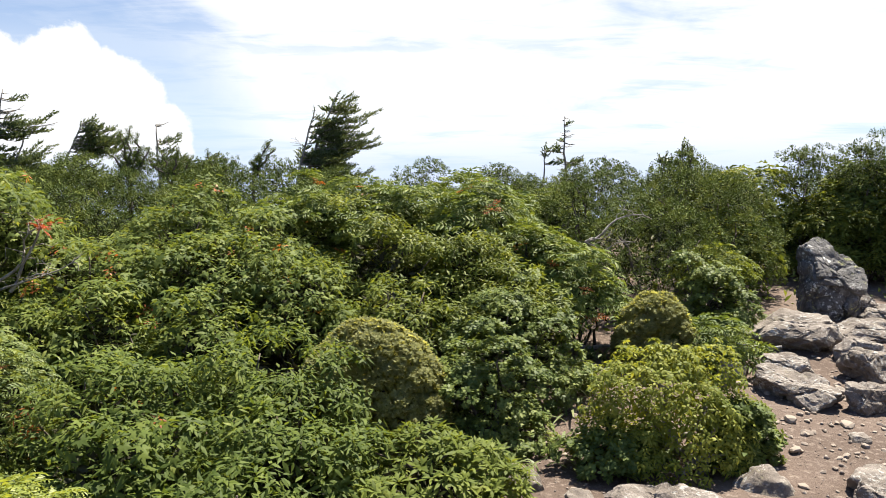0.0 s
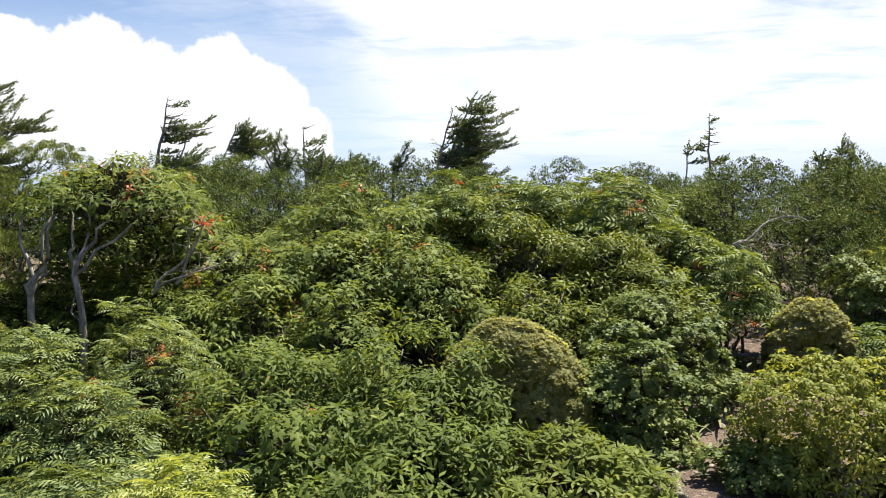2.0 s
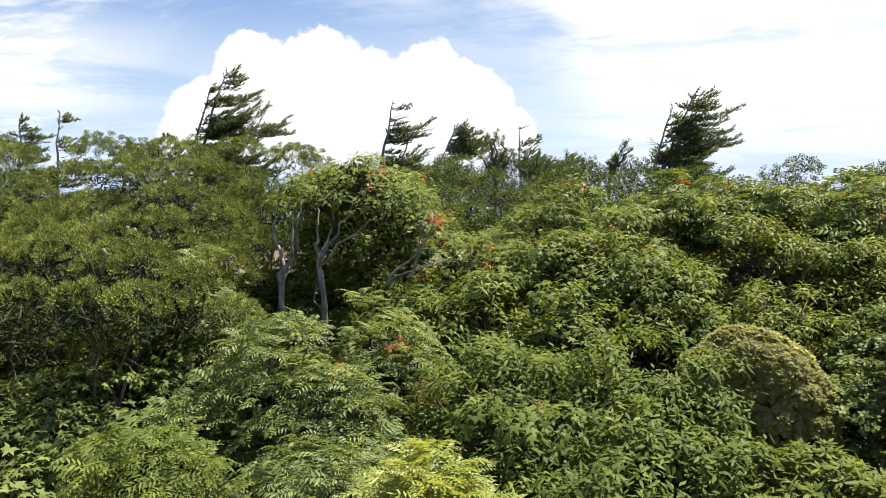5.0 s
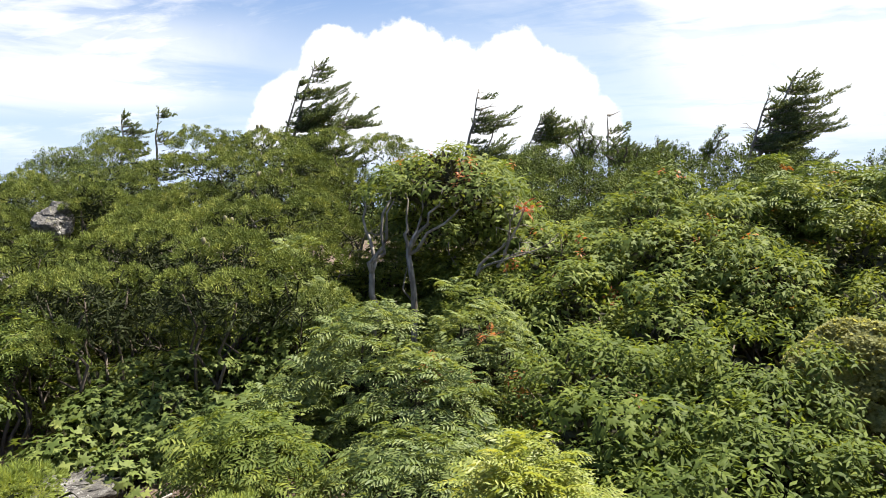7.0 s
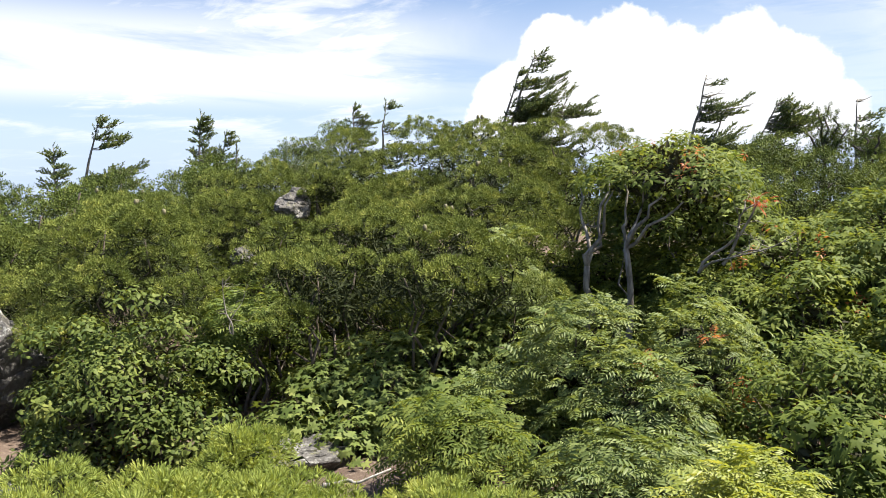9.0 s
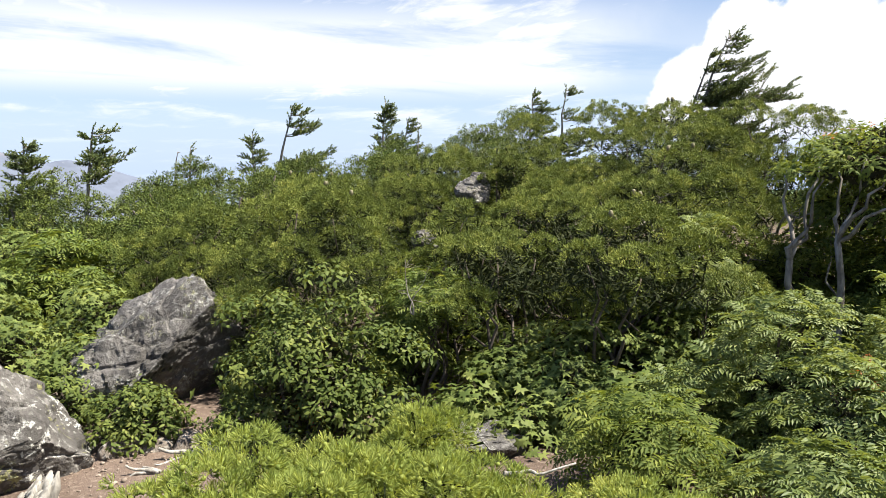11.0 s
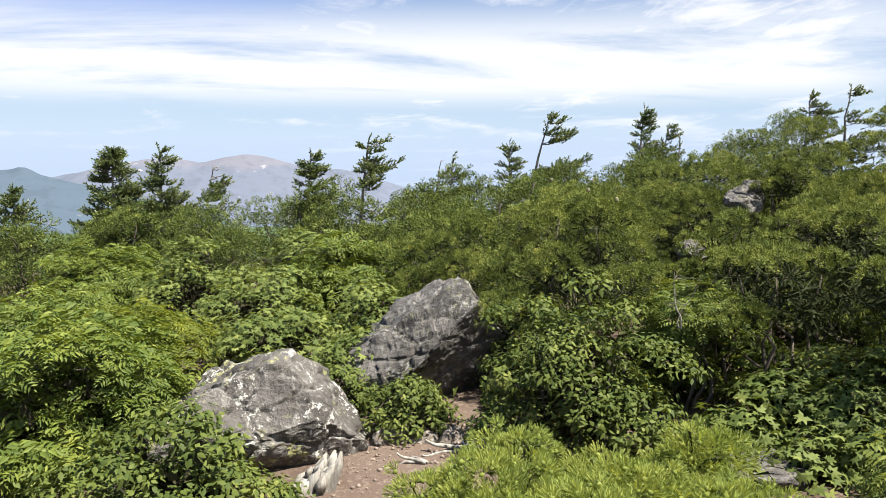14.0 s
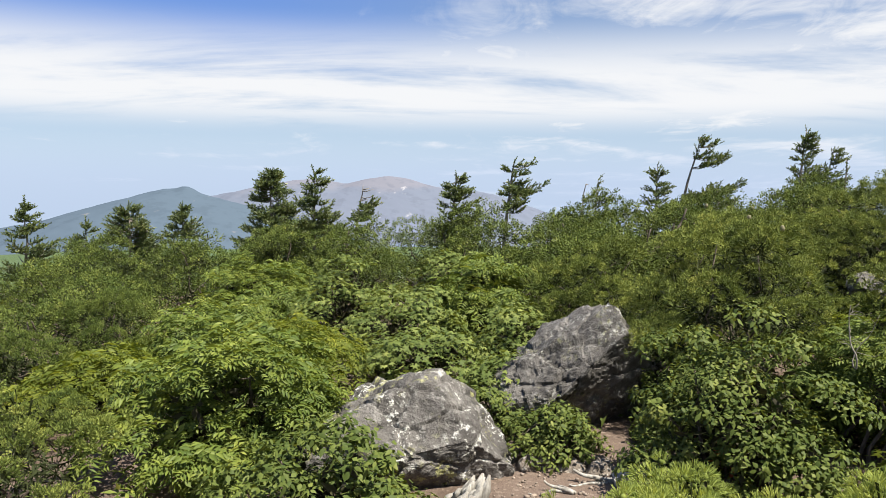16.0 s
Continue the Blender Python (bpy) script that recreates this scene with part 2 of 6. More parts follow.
SHINY = leaf_material("rhododendron_leaf", (0.076, 0.100, 0.014), (0.150, 0.182, 0.026), (0.260, 0.272, 0.046), 0.58, 0.40, 0.13)
SILVER = leaf_material("small_grey_green_leaf", (0.165, 0.172, 0.052), (0.275, 0.282, 0.086), (0.400, 0.395, 0.145), 0.55, 0.58, 0.14)
SMALL = leaf_material("small_green_leaf", (0.060, 0.086, 0.017), (0.132, 0.165, 0.030), (0.258, 0.280, 0.060), 0.52, 0.32, 0.14)
BRIGHT = leaf_material("young_leaf", (0.151, 0.189, 0.027), (0.249, 0.277, 0.043), (0.393, 0.378, 0.086), 0.46, 0.42)
PINE = leaf_material("pine_needle", (0.062, 0.085, 0.015), (0.172, 0.204, 0.036), (0.405, 0.410, 0.088), 0.6, 0.12, 0.12)
YOUNG_PINE = leaf_material("pale_pine_needle", (0.150, 0.195, 0.036), (0.250, 0.295, 0.056), (0.390, 0.410, 0.092), 0.55, 0.40, 0.15)
# needles inside the pines, coloured dark in place of the shade there
PINE_INNER = leaf_material("shade_dark_needle", (0.018, 0.024, 0.007), (0.034, 0.042, 0.012), (0.058, 0.064, 0.020), 0.7, 0.05, 0.1)
PINE_DARK = leaf_material("pine_needle_deep", (0.050, 0.074, 0.013), (0.116, 0.148, 0.026), (0.255, 0.275, 0.052), 0.6, 0.14, 0.12)
FIR = leaf_material("fir_needle", (0.048, 0.070, 0.020), (0.100, 0.125, 0.030), (0.190, 0.200, 0.046), 0.45, 0.30)
RED = leaf_material("red_leaf", (0.26, 0.040, 0.016), (0.42, 0.075, 0.025), (0.50, 0.16, 0.035), 0.45, 0.35)
ORANGE = leaf_material("orange_leaf", (0.28, 0.080, 0.020), (0.42, 0.140, 0.030), (0.46, 0.26, 0.050), 0.45, 0.35)
BARK = bark_material("grey_bark", (0.105, 0.090, 0.074), (0.26, 0.235, 0.205))
BARK_DARK = bark_material("brown_bark", (0.045, 0.034, 0.026), (0.115, 0.090, 0.070))
BLEACHED = bark_material("bleached_wood", (0.17, 0.155, 0.135), (0.36, 0.345, 0.315), 40.0)
ROCK = rock_material("lichen_rock", (0.142, 0.132, 0.124), (0.240, 0.228, 0.216), (0.070, 0.065, 0.061), 0.9, 0.65, 1.0, 0.045)
ROCK_DARK = rock_material("dark_lichen_rock", (0.150, 0.140, 0.132), (0.235, 0.224, 0.212), (0.075, 0.070, 0.066), 0.45, 0.25, 1.4, 0.04)
ROCK_BARE = rock_material("bare_rock", (0.215, 0.183, 0.156), (0.320, 0.286, 0.252), (0.115, 0.094, 0.078), 0.40, 0.08, 1.3, 0.025)
SOIL = ground_material()
# bluish distance haze is mixed into the base colours of both slopes
HILL_A = mountain_material("haze_tinted_wooded_slope", (0.064, 0.088, 0.118), (0.078, 0.096, 0.122), (0.13, 0.13, 0.14), 1.3)
HILL_B = mountain_material("haze_tinted_bare_slope", (0.106, 0.122, 0.162), (0.128, 0.132, 0.162), (0.28, 0.28, 0.30), 0.12)
STONE_PALE = plain_material("pale_stone", (0.12, 0.092, 0.072), (0.29, 0.235, 0.185), 0.9)
CONE = plain_material("pine_cone", (0.08, 0.07, 0.04), (0.19, 0.17, 0.09), 0.7)
# leaf colour darkened to paint in the shade inside shrub crowns
SHADE_FILL = leaf_material("shade_dark_leaf", (0.022, 0.021, 0.010), (0.042, 0.042, 0.016), (0.080, 0.070, 0.030), 0.7, 0.10, 0.1)
GRASS = leaf_material("grass_blade", (0.09, 0.12, 0.03), (0.15, 0.18, 0.05), (0.26, 0.26, 0.09), 0.5, 0.3)

# ---- building helpers ----
UP = np.array((0.0, 0.0, 1.0))


def ground_z(x, y):
    """Height of the soil: a summit plateau that rises gently ahead, dips to one side and drops away all round."""
    x, y = np.asarray(x, float), np.asarray(y, float)
    r = np.sqrt(x * x + y * y)
    nx, ny = np.clip(x, -40, 40), np.clip(y, -40, 40)
    z = -0.10 + 0.085 * np.clip(y - 4.6, 0, 8)
    z = z - 0.20 / (1 + np.exp((nx + 3.4) * 2.2)) * 1 / (1 + np.exp((ny - 4.0) * 1.5))
    z = z + 0.45 * np.exp(-((x + 7.6) ** 2 + (y - 5.0) ** 2) / 4.2)
    z = z + 0.03 * np.sin(1.7 * x + 0.6) * np.cos(1.9 * y + 0.4) + 0.014 * np.sin(5.1 * x + 2.2 * y) * np.cos(4.3 * y - 1.0)
    drop = np.clip(r - 21, 0, None)
    return z - 0.42 * drop * drop / (drop + 9) * np.where(drop < 1600, 1.0, 1600 / np.maximum(drop, 1600))


def mesh_of(name, verts, tris, mat, smooth=False):
    verts, tris = np.asarray(verts, np.float32), np.asarray(tris, np.int32)
    me = bpy.data.meshes.new(name)
    me.vertices.add(len(verts))
    me.vertices.foreach_set("co", verts.ravel())
    me.loops.add(tris.size)
    me.loops.foreach_set("vertex_index", tris.ravel())
    me.polygons.add(len(tris))
    me.polygons.foreach_set("loop_start", np.arange(0, tris.size, 3, dtype=np.int32))
    if smooth:
        me.polygons.foreach_set("use_smooth", np.ones(len(tris), bool))
    me.update(calc_edges=True)
    me.materials.append(mat)
    return me


def piece(name, geo, mat, parent, label="", smooth=False, kind=""):
    """One mesh part under a thing."""
    ob = new(name, mesh_of(name, geo[0], geo[1], mat, smooth))
    ob.parent = parent
    return tagged(ob, label, kind=kind)


def joined(geos):
    vs, fs, base = [], [], 0
    for v, f in geos:
        vs.append(np.asarray(v, float))
        fs.append(np.asarray(f, int) + base)
        base += len(v)
    return np.concatenate(vs), np.concatenate(fs)


def unit(v):
    return v / (np.linalg.norm(v, axis=-1, keepdims=True) + 1e-9)


def frames(axis, spin):
    """Rotation matrices whose third column is axis, turned by spin about it."""
    axis = unit(axis)
    ref = np.where(np.abs(axis[:, 2:3]) > 0.9, np.array((1.0, 0, 0)), UP)
    a = unit(np.cross(ref, axis))
    b = np.cross(axis, a)
    c, s = np.cos(spin)[:, None], np.sin(spin)[:, None]
    return np.stack((a * c + b * s, b * c - a * s, axis), 2)


def strewn(rng, shapes, pos, axis, size):
    """Copies of some small shapes at the places given, along the axes given, in one mesh."""
    n = len(pos)
    m = frames(axis, rng.uniform(0, 6.283, n)) * size[:, None, None]
    which = rng.integers(0, len(shapes), n)
    out = []
    for i, (v, f) in enumerate(shapes):
        sel = np.where(which == i)[0]
        if len(sel) == 0:
            continue
        vv = np.einsum("nij,kj->nki", m[sel], v) + pos[sel][:, None, :]
        ff = f[None, :, :] + (np.arange(len(sel)) * len(v))[:, None, None]
        out.append((vv.reshape(-1, 3), ff.reshape(-1, 3)))
    return joined(out)


def tube(points, radii, sides=6):
    points, radii = np.asarray(points, float), np.asarray(radii, float)
    tang = unit(np.gradient(points, axis=0))
    m = frames(tang, np.zeros(len(points)))
    ang = np.arange(sides) / sides * 6.28319
    ring = np.stack((np.cos(ang), np.sin(ang), 0 * ang), 1)
    v = np.einsum("nij,kj->nki", m, ring) * radii[:, None, None] + points[:, None, :]
    f = []
    for i in range(len(points) - 1):
        for j in range(sides):
            a, b = i * sides + j, i * sides + (j + 1) % sides
            f += [(a, b, b + sides), (a, b + sides, a + sides)]
    last = (len(points) - 1) * sides
    f += [(last, last + j, last + j + 1) for j in range(1, sides - 1)]
    return v.reshape(-1, 3), np.array(f)


def bent(rng, a, b, wobble, n=6):
    a, b = np.asarray(a, float), np.asarray(b, float)
    t = np.linspace(0, 1, n)[:, None]
    p = a + (b - a) * t
    w = rng.normal(0, wobble, (n, 3))
    w[0] = 0
    w[-1] = 0
    return p + w * np.linalg.norm(b - a)


# ---- leaves and shoots; each runs along +z from the origin ----


def blade(base, way, side, length, width, fold=0.25, droop=0.0):
    """A narrow leaf folded along its midrib, two triangles."""
    base, way, side = np.asarray(base, float), unit(np.asarray(way, float)), unit(np.asarray(side, float))
    nor = np.cross(side, way)
    mid = base + way * length * 0.45
    tip = base + way * length - UP * droop * length
    v = np.array((base, mid + side * width / 2 + nor * width * fold, tip, mid - side * width / 2 + nor * width * fold))
    return v, np.array(((0, 1, 2), (0, 2, 3)))


def oval(base, way, side, length, width, droop=0.1, widest=0.5):
    """A broad leaf, six triangles round a bent midrib."""
    base, way, side = np.asarray(base, float), unit(np.asarray(way, float)), unit(np.asarray(side, float))
    nor = np.cross(side, way)
    m = base + way * length * widest - UP * droop * length * 0.3
    tip = base + way * length - UP * droop * length
    l1, l2 = base + way * length * widest * 0.5 + side * width * 0.40 + nor * width * 0.10, m + side * width * 0.5 + nor * width * 0.14
    r1, r2 = base + way * length * widest * 0.5 - side * width * 0.40 + nor * width * 0.10, m - side * width * 0.5 + nor * width * 0.14
    v = np.array((base, l1, l2, tip, r2, r1, m))
    return v, np.array(((0, 6, 1), (1, 6, 2), (2, 6, 3), (3, 6, 4), (4, 6, 5), (5, 6, 0)))


def pinnate(rng, azimuth, length, pairs, rise, sag, wide=0.30):
    """One feather-shaped rowan leaf: leaflets in pairs along an arching stalk."""
    out_dir = np.array((math.cos(azimuth), math.sin(azimuth), 0.0))
    side = np.array((-out_dir[1], out_dir[0], 0.0))
    got = []
    p = np.zeros(3)
    n = pairs + 2
    for i in range(n):
        t = i / (n - 1)
        el = rise + (sag - rise) * t
        way = out_dir * math.cos(el) + UP * math.sin(el)
        p = p + way * length / n
        if i == 0:
            continue
        nor = np.cross(side, way)
        ll = length * wide * (1.0 - 0.45 * abs(t - 0.45) * 2) * rng.uniform(0.88, 1.1)
        if i == n - 1:
            got.append(blade(p, way, side, ll * 1.05, ll * 0.34))
        else:
            for s in (-1, 1):
                lw = unit(side * s * 0.86 + way * 0.48 - nor * -0.12 + rng.normal(0, 0.07, 3))
                got.append(blade(p, lw, way * s, ll, ll * 0.38, 0.25, 0.10))
    return joined(got)


def rowan_shoot(seed, pairs=5, leaves=6, length=0.17, droop=0.3, wide=0.30):
    rng = np.random.default_rng(seed)
    got = []
    for i in range(leaves):
        rise = rng.uniform(0.55, 1.0) if i < leaves - 2 else rng.uniform(1.0, 1.3)
        leaf = pinnate(rng, i * 2.4 + rng.uniform(-0.3, 0.3), length * rng.uniform(0.75, 1.15), pairs, rise, -droop + rng.uniform(-0.35, 0.25), wide)
        got.append((leaf[0] + UP * rng.uniform(-0.03, 0.02), leaf[1]))
    return joined(got)


def whorl(seed, leaves=6, length=0.05, width=0.022, rise=0.35, droop=0.25, tiers=1):
    rng = np.random.default_rng(seed)
    got = []
    for k in range(tiers):
        for i in range(leaves):
            az = (i + 0.5 * k) * 6.283 / leaves + rng.uniform(-0.25, 0.25)
            el = rise + rng.uniform(-0.3, 0.3)
            o = np.array((math.cos(az), math.sin(az), 0.0))
            way = o * math.cos(el) + UP * math.sin(el)
            side = np.array((-o[1], o[0], 0.0)) + rng.normal(0, 0.2, 3)
            start = UP * -k * length * 0.5 + way * length * 0.12
            if tiers > 1:
                got.append(blade(start, way, side, length * rng.uniform(0.75, 1.15), width * 1.25, 0.2, droop))
            else:
                got.append(oval(start, way, side, length * rng.uniform(0.75, 1.15), width * rng.uniform(0.85, 1.15), droop, 0.58))
    return joined(got)


def umbrella_shoot(seed, leaves=8, length=0.060, width=0.017, rise=0.25):
    """Pointed leaves spread round the tip of a twig and hanging outwards like an umbrella."""
    rng = np.random.default_rng(seed)
    got = []
    for i in range(leaves):
        az = i * 2.4 + rng.uniform(-0.3, 0.3)
        s = (i + 0.5) / leaves
        el = rise + 0.55 - 1.25 * s + rng.uniform(-0.2, 0.2)
        o = np.array((math.cos(az), math.sin(az), 0.0))
        way = o * math.cos(el) + UP * math.sin(el)
        side = np.array((-o[1], o[0], 0.0)) + rng.normal(0, 0.25, 3)
        got.append(oval(o * 0.012 + UP * (0.03 - 0.05 * s), way, side, length * rng.uniform(0.8, 1.15), width * rng.uniform(0.85, 1.15), rng.uniform(0.25, 0.5), 0.45))
    return joined(got)


def lance_whorl(seed, leaves=8, length=0.085, width=0.020, rise=0.5, droop=0.35):
    rng = np.random.default_rng(seed)
    got = []
    for i in range(leaves):
        az = i * 2.4 + rng.uniform(-0.25, 0.25)
        el = rise + rng.uniform(-0.35, 0.45)
        o = np.array((math.cos(az), math.sin(az), 0.0))
        way = o * math.cos(el) + UP * math.sin(el)
        got.append(oval(way * 0.008, way, (-o[1], o[0], 0.0), length * rng.uniform(0.75, 1.15), width, droop, 0.5))
    return joined(got)


def star_leaf(rng, base, way, side, size, droop):
    """A lobed maple leaf: a fan of five points."""
    way, side = unit(way), unit(side)
    nor = np.cross(side, way)
    v = [np.asarray(base, float) + way * size * 0.30]
    for k in range(11):
        a = (k - 5) / 5 * 2.45
        r = size * ((0.72, 0.36)[k % 2 == 0] if k not in (5,) else 0.9)
        if k in (0, 10):
            r = size * 0.30
        v.append(v[0] + way * math.cos(a) * r + side * math.sin(a) * r + nor * rng.uniform(-0.05, 0.05) * size - UP * droop * r)
    f = [(0, k, k + 1) for k in range(1, 11)]
    return np.array(v), np.array(f)


def maple_shoot(seed, leaves=8, size=0.034):
    rng = np.random.default_rng(seed)
    got = []
    for i in range(leaves):
        az = i * 1.571 + (i // 2) * 0.6 + rng.uniform(-0.3, 0.3)
        o = np.array((math.cos(az), math.sin(az), 0.0))
        reach = rng.uniform(0.03, 0.075)
        base = o * reach + UP * (0.02 - 0.018 * (i // 2))
        way = o + UP * rng.uniform(-0.35, 0.25)
        got.append(star_leaf(rng, base, way, np.array((-o[1], o[0], rng.uniform(-0.3, 0.3))), size * rng.uniform(0.8, 1.2), rng.uniform(0.1, 0.35)))
    return joined(got)


def star_shoot(seed, leaves=6, size=0.052):
    """Large lobed leaves on long stalks, spread flat."""
    rng = np.random.default_rng(seed)
    got = []
    for i in range(leaves):
        az = i * 2.4 + rng.uniform(-0.4, 0.4)
        o = np.array((math.cos(az), math.sin(az), 0.0))
        base = o * rng.uniform(0.02, 0.10) + UP * rng.uniform(-0.05, 0.03)
        got.append(star_leaf(rng, base, o + UP * rng.uniform(-1.0, 0.15), np.array((-o[1], o[0], rng.uniform(-0.4, 0.4))), size * rng.uniform(0.75, 1.25), rng.uniform(0.05, 0.35)))
    return joined(got)


def pine_brush(seed, needles=30, length=0.050, width=0.0022, core=0.020, wide=1.1):
    """A tuft of pine needles: a packed rounded middle with thin needles standing out of it all round and upwards."""
    rng = np.random.default_rng(seed)
    sides = 5
    a = np.arange(sides) * 6.283 / sides + rng.uniform(0, 1)
    r = core * rng.uniform(0.8, 1.2, sides)
    hub = np.concatenate((np.stack((np.cos(a) * r, np.sin(a) * r, rng.uniform(-0.3, 0.3, sides) * core), 1), np.array(((0, 0, -1.0 * core), (0, 0, 0.8 * core)))))
    g = [(k, (k + 1) % sides, sides + 1) for k in range(sides)] + [((k + 1) % sides, k, sides) for k in range(sides)]
    az = np.arange(needles) * 2.39996 + rng.uniform(-0.4, 0.4, needles)
    el = wide * np.sqrt((np.arange(needles) + 0.5) / needles) + rng.normal(0, 0.14, needles)
    way = np.stack((np.cos(az) * np.sin(el), np.sin(az) * np.sin(el), np.cos(el)), 1)
    root = np.where(el < 0.45, sides + 1, np.argmin(np.abs((az[:, None] - a[None] + 3.1416) % 6.2832 - 3.1416), axis=1))
    side = unit(np.cross(way, rng.normal(0, 1, (needles, 3))))
    tip = way * (length * rng.uniform(0.78, 1.1, needles)[:, None] + core * 0.5)
    v = np.concatenate((hub, tip + side * width, tip * rng.uniform(0.85, 1.0, (needles, 1)) - side * width))
    n, i = len(hub), np.arange(needles)
    f = np.stack((root, n + i, n + needles + i), 1)
    return v, np.concatenate((f, np.array(g)))


def fir_twig(seed, needles=10, length=0.10, nl=0.031, width=0.0095):
    """A short thick fir shoot, needles bristling all round its upper side."""
    rng = np.random.default_rng(seed)
    t = np.linspace(0.0, 1.0, needles)
    az = np.arange(needles) * 2.39996 + rng.uniform(-0.3, 0.3, needles)
    way = unit(np.stack((np.cos(az), np.sin(az), 0.65 + 0.9 * (t > 0.9)), 1))
    base = UP * (t * length)[:, None]
    side = unit(np.cross(way, UP))
    v = np.stack((base - side * width - UP * width, base + side * width + UP * width, base + way * nl * rng.uniform(0.8, 1.2, needles)[:, None]), 1).reshape(-1, 3)
    f = np.arange(needles * 3).reshape(-1, 3)
    core = np.array(((0.008, 0, 0), (-0.008, 0, 0), (0, 0, length), (0, 0.008, 0)))
    return joined(((v, f), (core, np.array(((0, 1, 2), (0, 2, 3))))))


SHOOTS = {
    "rowan": [rowan_shoot(i, 7, 5, 0.17, 0.35, 0.27) for i in range(5)],
    "rowan_mid": [rowan_shoot(10 + i, 4, 5, 0.16, 0.4, 0.44) for i in range(5)],
    "rowan_far": [rowan_shoot(20 + i, 2, 5, 0.15, 0.45, 0.66) for i in range(5)],
    "drooping": [umbrella_shoot(30 + i, 8) for i in range(5)],
    "star": [star_shoot(60 + i) for i in range(5)],
    "mixed": [umbrella_shoot(70 + i, 8, 0.064, 0.018, 0.15) for i in range(3)] + [star_shoot(80 + i, 6, 0.048) for i in range(2)],
    "heart": [umbrella_shoot(90 + i, 6, 0.036, 0.020, 0.0) for i in range(4)],
    "maple": [maple_shoot(i) for i in range(5)],
    "azalea": [whorl(i, 5, 0.055, 0.023, 0.15, 0.55) for i in range(5)],
    "small": [whorl(20 + i, 5, 0.038, 0.021, 0.4, 0.2, 2) for i in range(5)],
    "silver": [whorl(30 + i, 6, 0.028, 0.015, 0.35, 0.1, 2) for i in range(5)],
    "lance": [lance_whorl(i, 8, 0.070, 0.018) for i in range(5)],
    "fern": [rowan_shoot(50 + i, 7, 5, 0.15, 0.05, 0.26) for i in range(4)],
    "pine": [pine_brush(i, 30, 0.040, 0.0018, 0.011, 1.1) for i in range(6)],
    "pine_near": [pine_brush(10 + i, 54, 0.042, 0.0016, 0.013) for i in range(6)],
    "pine_far": [pine_brush(20 + i, 15, 0.052, 0.0038, 0.016) for i in range(6)],
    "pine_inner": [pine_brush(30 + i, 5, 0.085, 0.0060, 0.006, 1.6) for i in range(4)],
    "fir": [fir_twig(i) for i in range(5)],
}


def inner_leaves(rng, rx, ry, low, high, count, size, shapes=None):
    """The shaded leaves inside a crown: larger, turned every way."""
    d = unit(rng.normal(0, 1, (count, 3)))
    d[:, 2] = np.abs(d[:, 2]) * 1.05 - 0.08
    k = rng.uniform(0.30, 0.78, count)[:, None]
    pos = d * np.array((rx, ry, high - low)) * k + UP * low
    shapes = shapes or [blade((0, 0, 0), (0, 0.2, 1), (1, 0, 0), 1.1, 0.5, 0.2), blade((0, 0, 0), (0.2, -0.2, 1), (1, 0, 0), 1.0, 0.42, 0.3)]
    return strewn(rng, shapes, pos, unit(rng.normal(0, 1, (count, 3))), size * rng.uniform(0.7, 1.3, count))


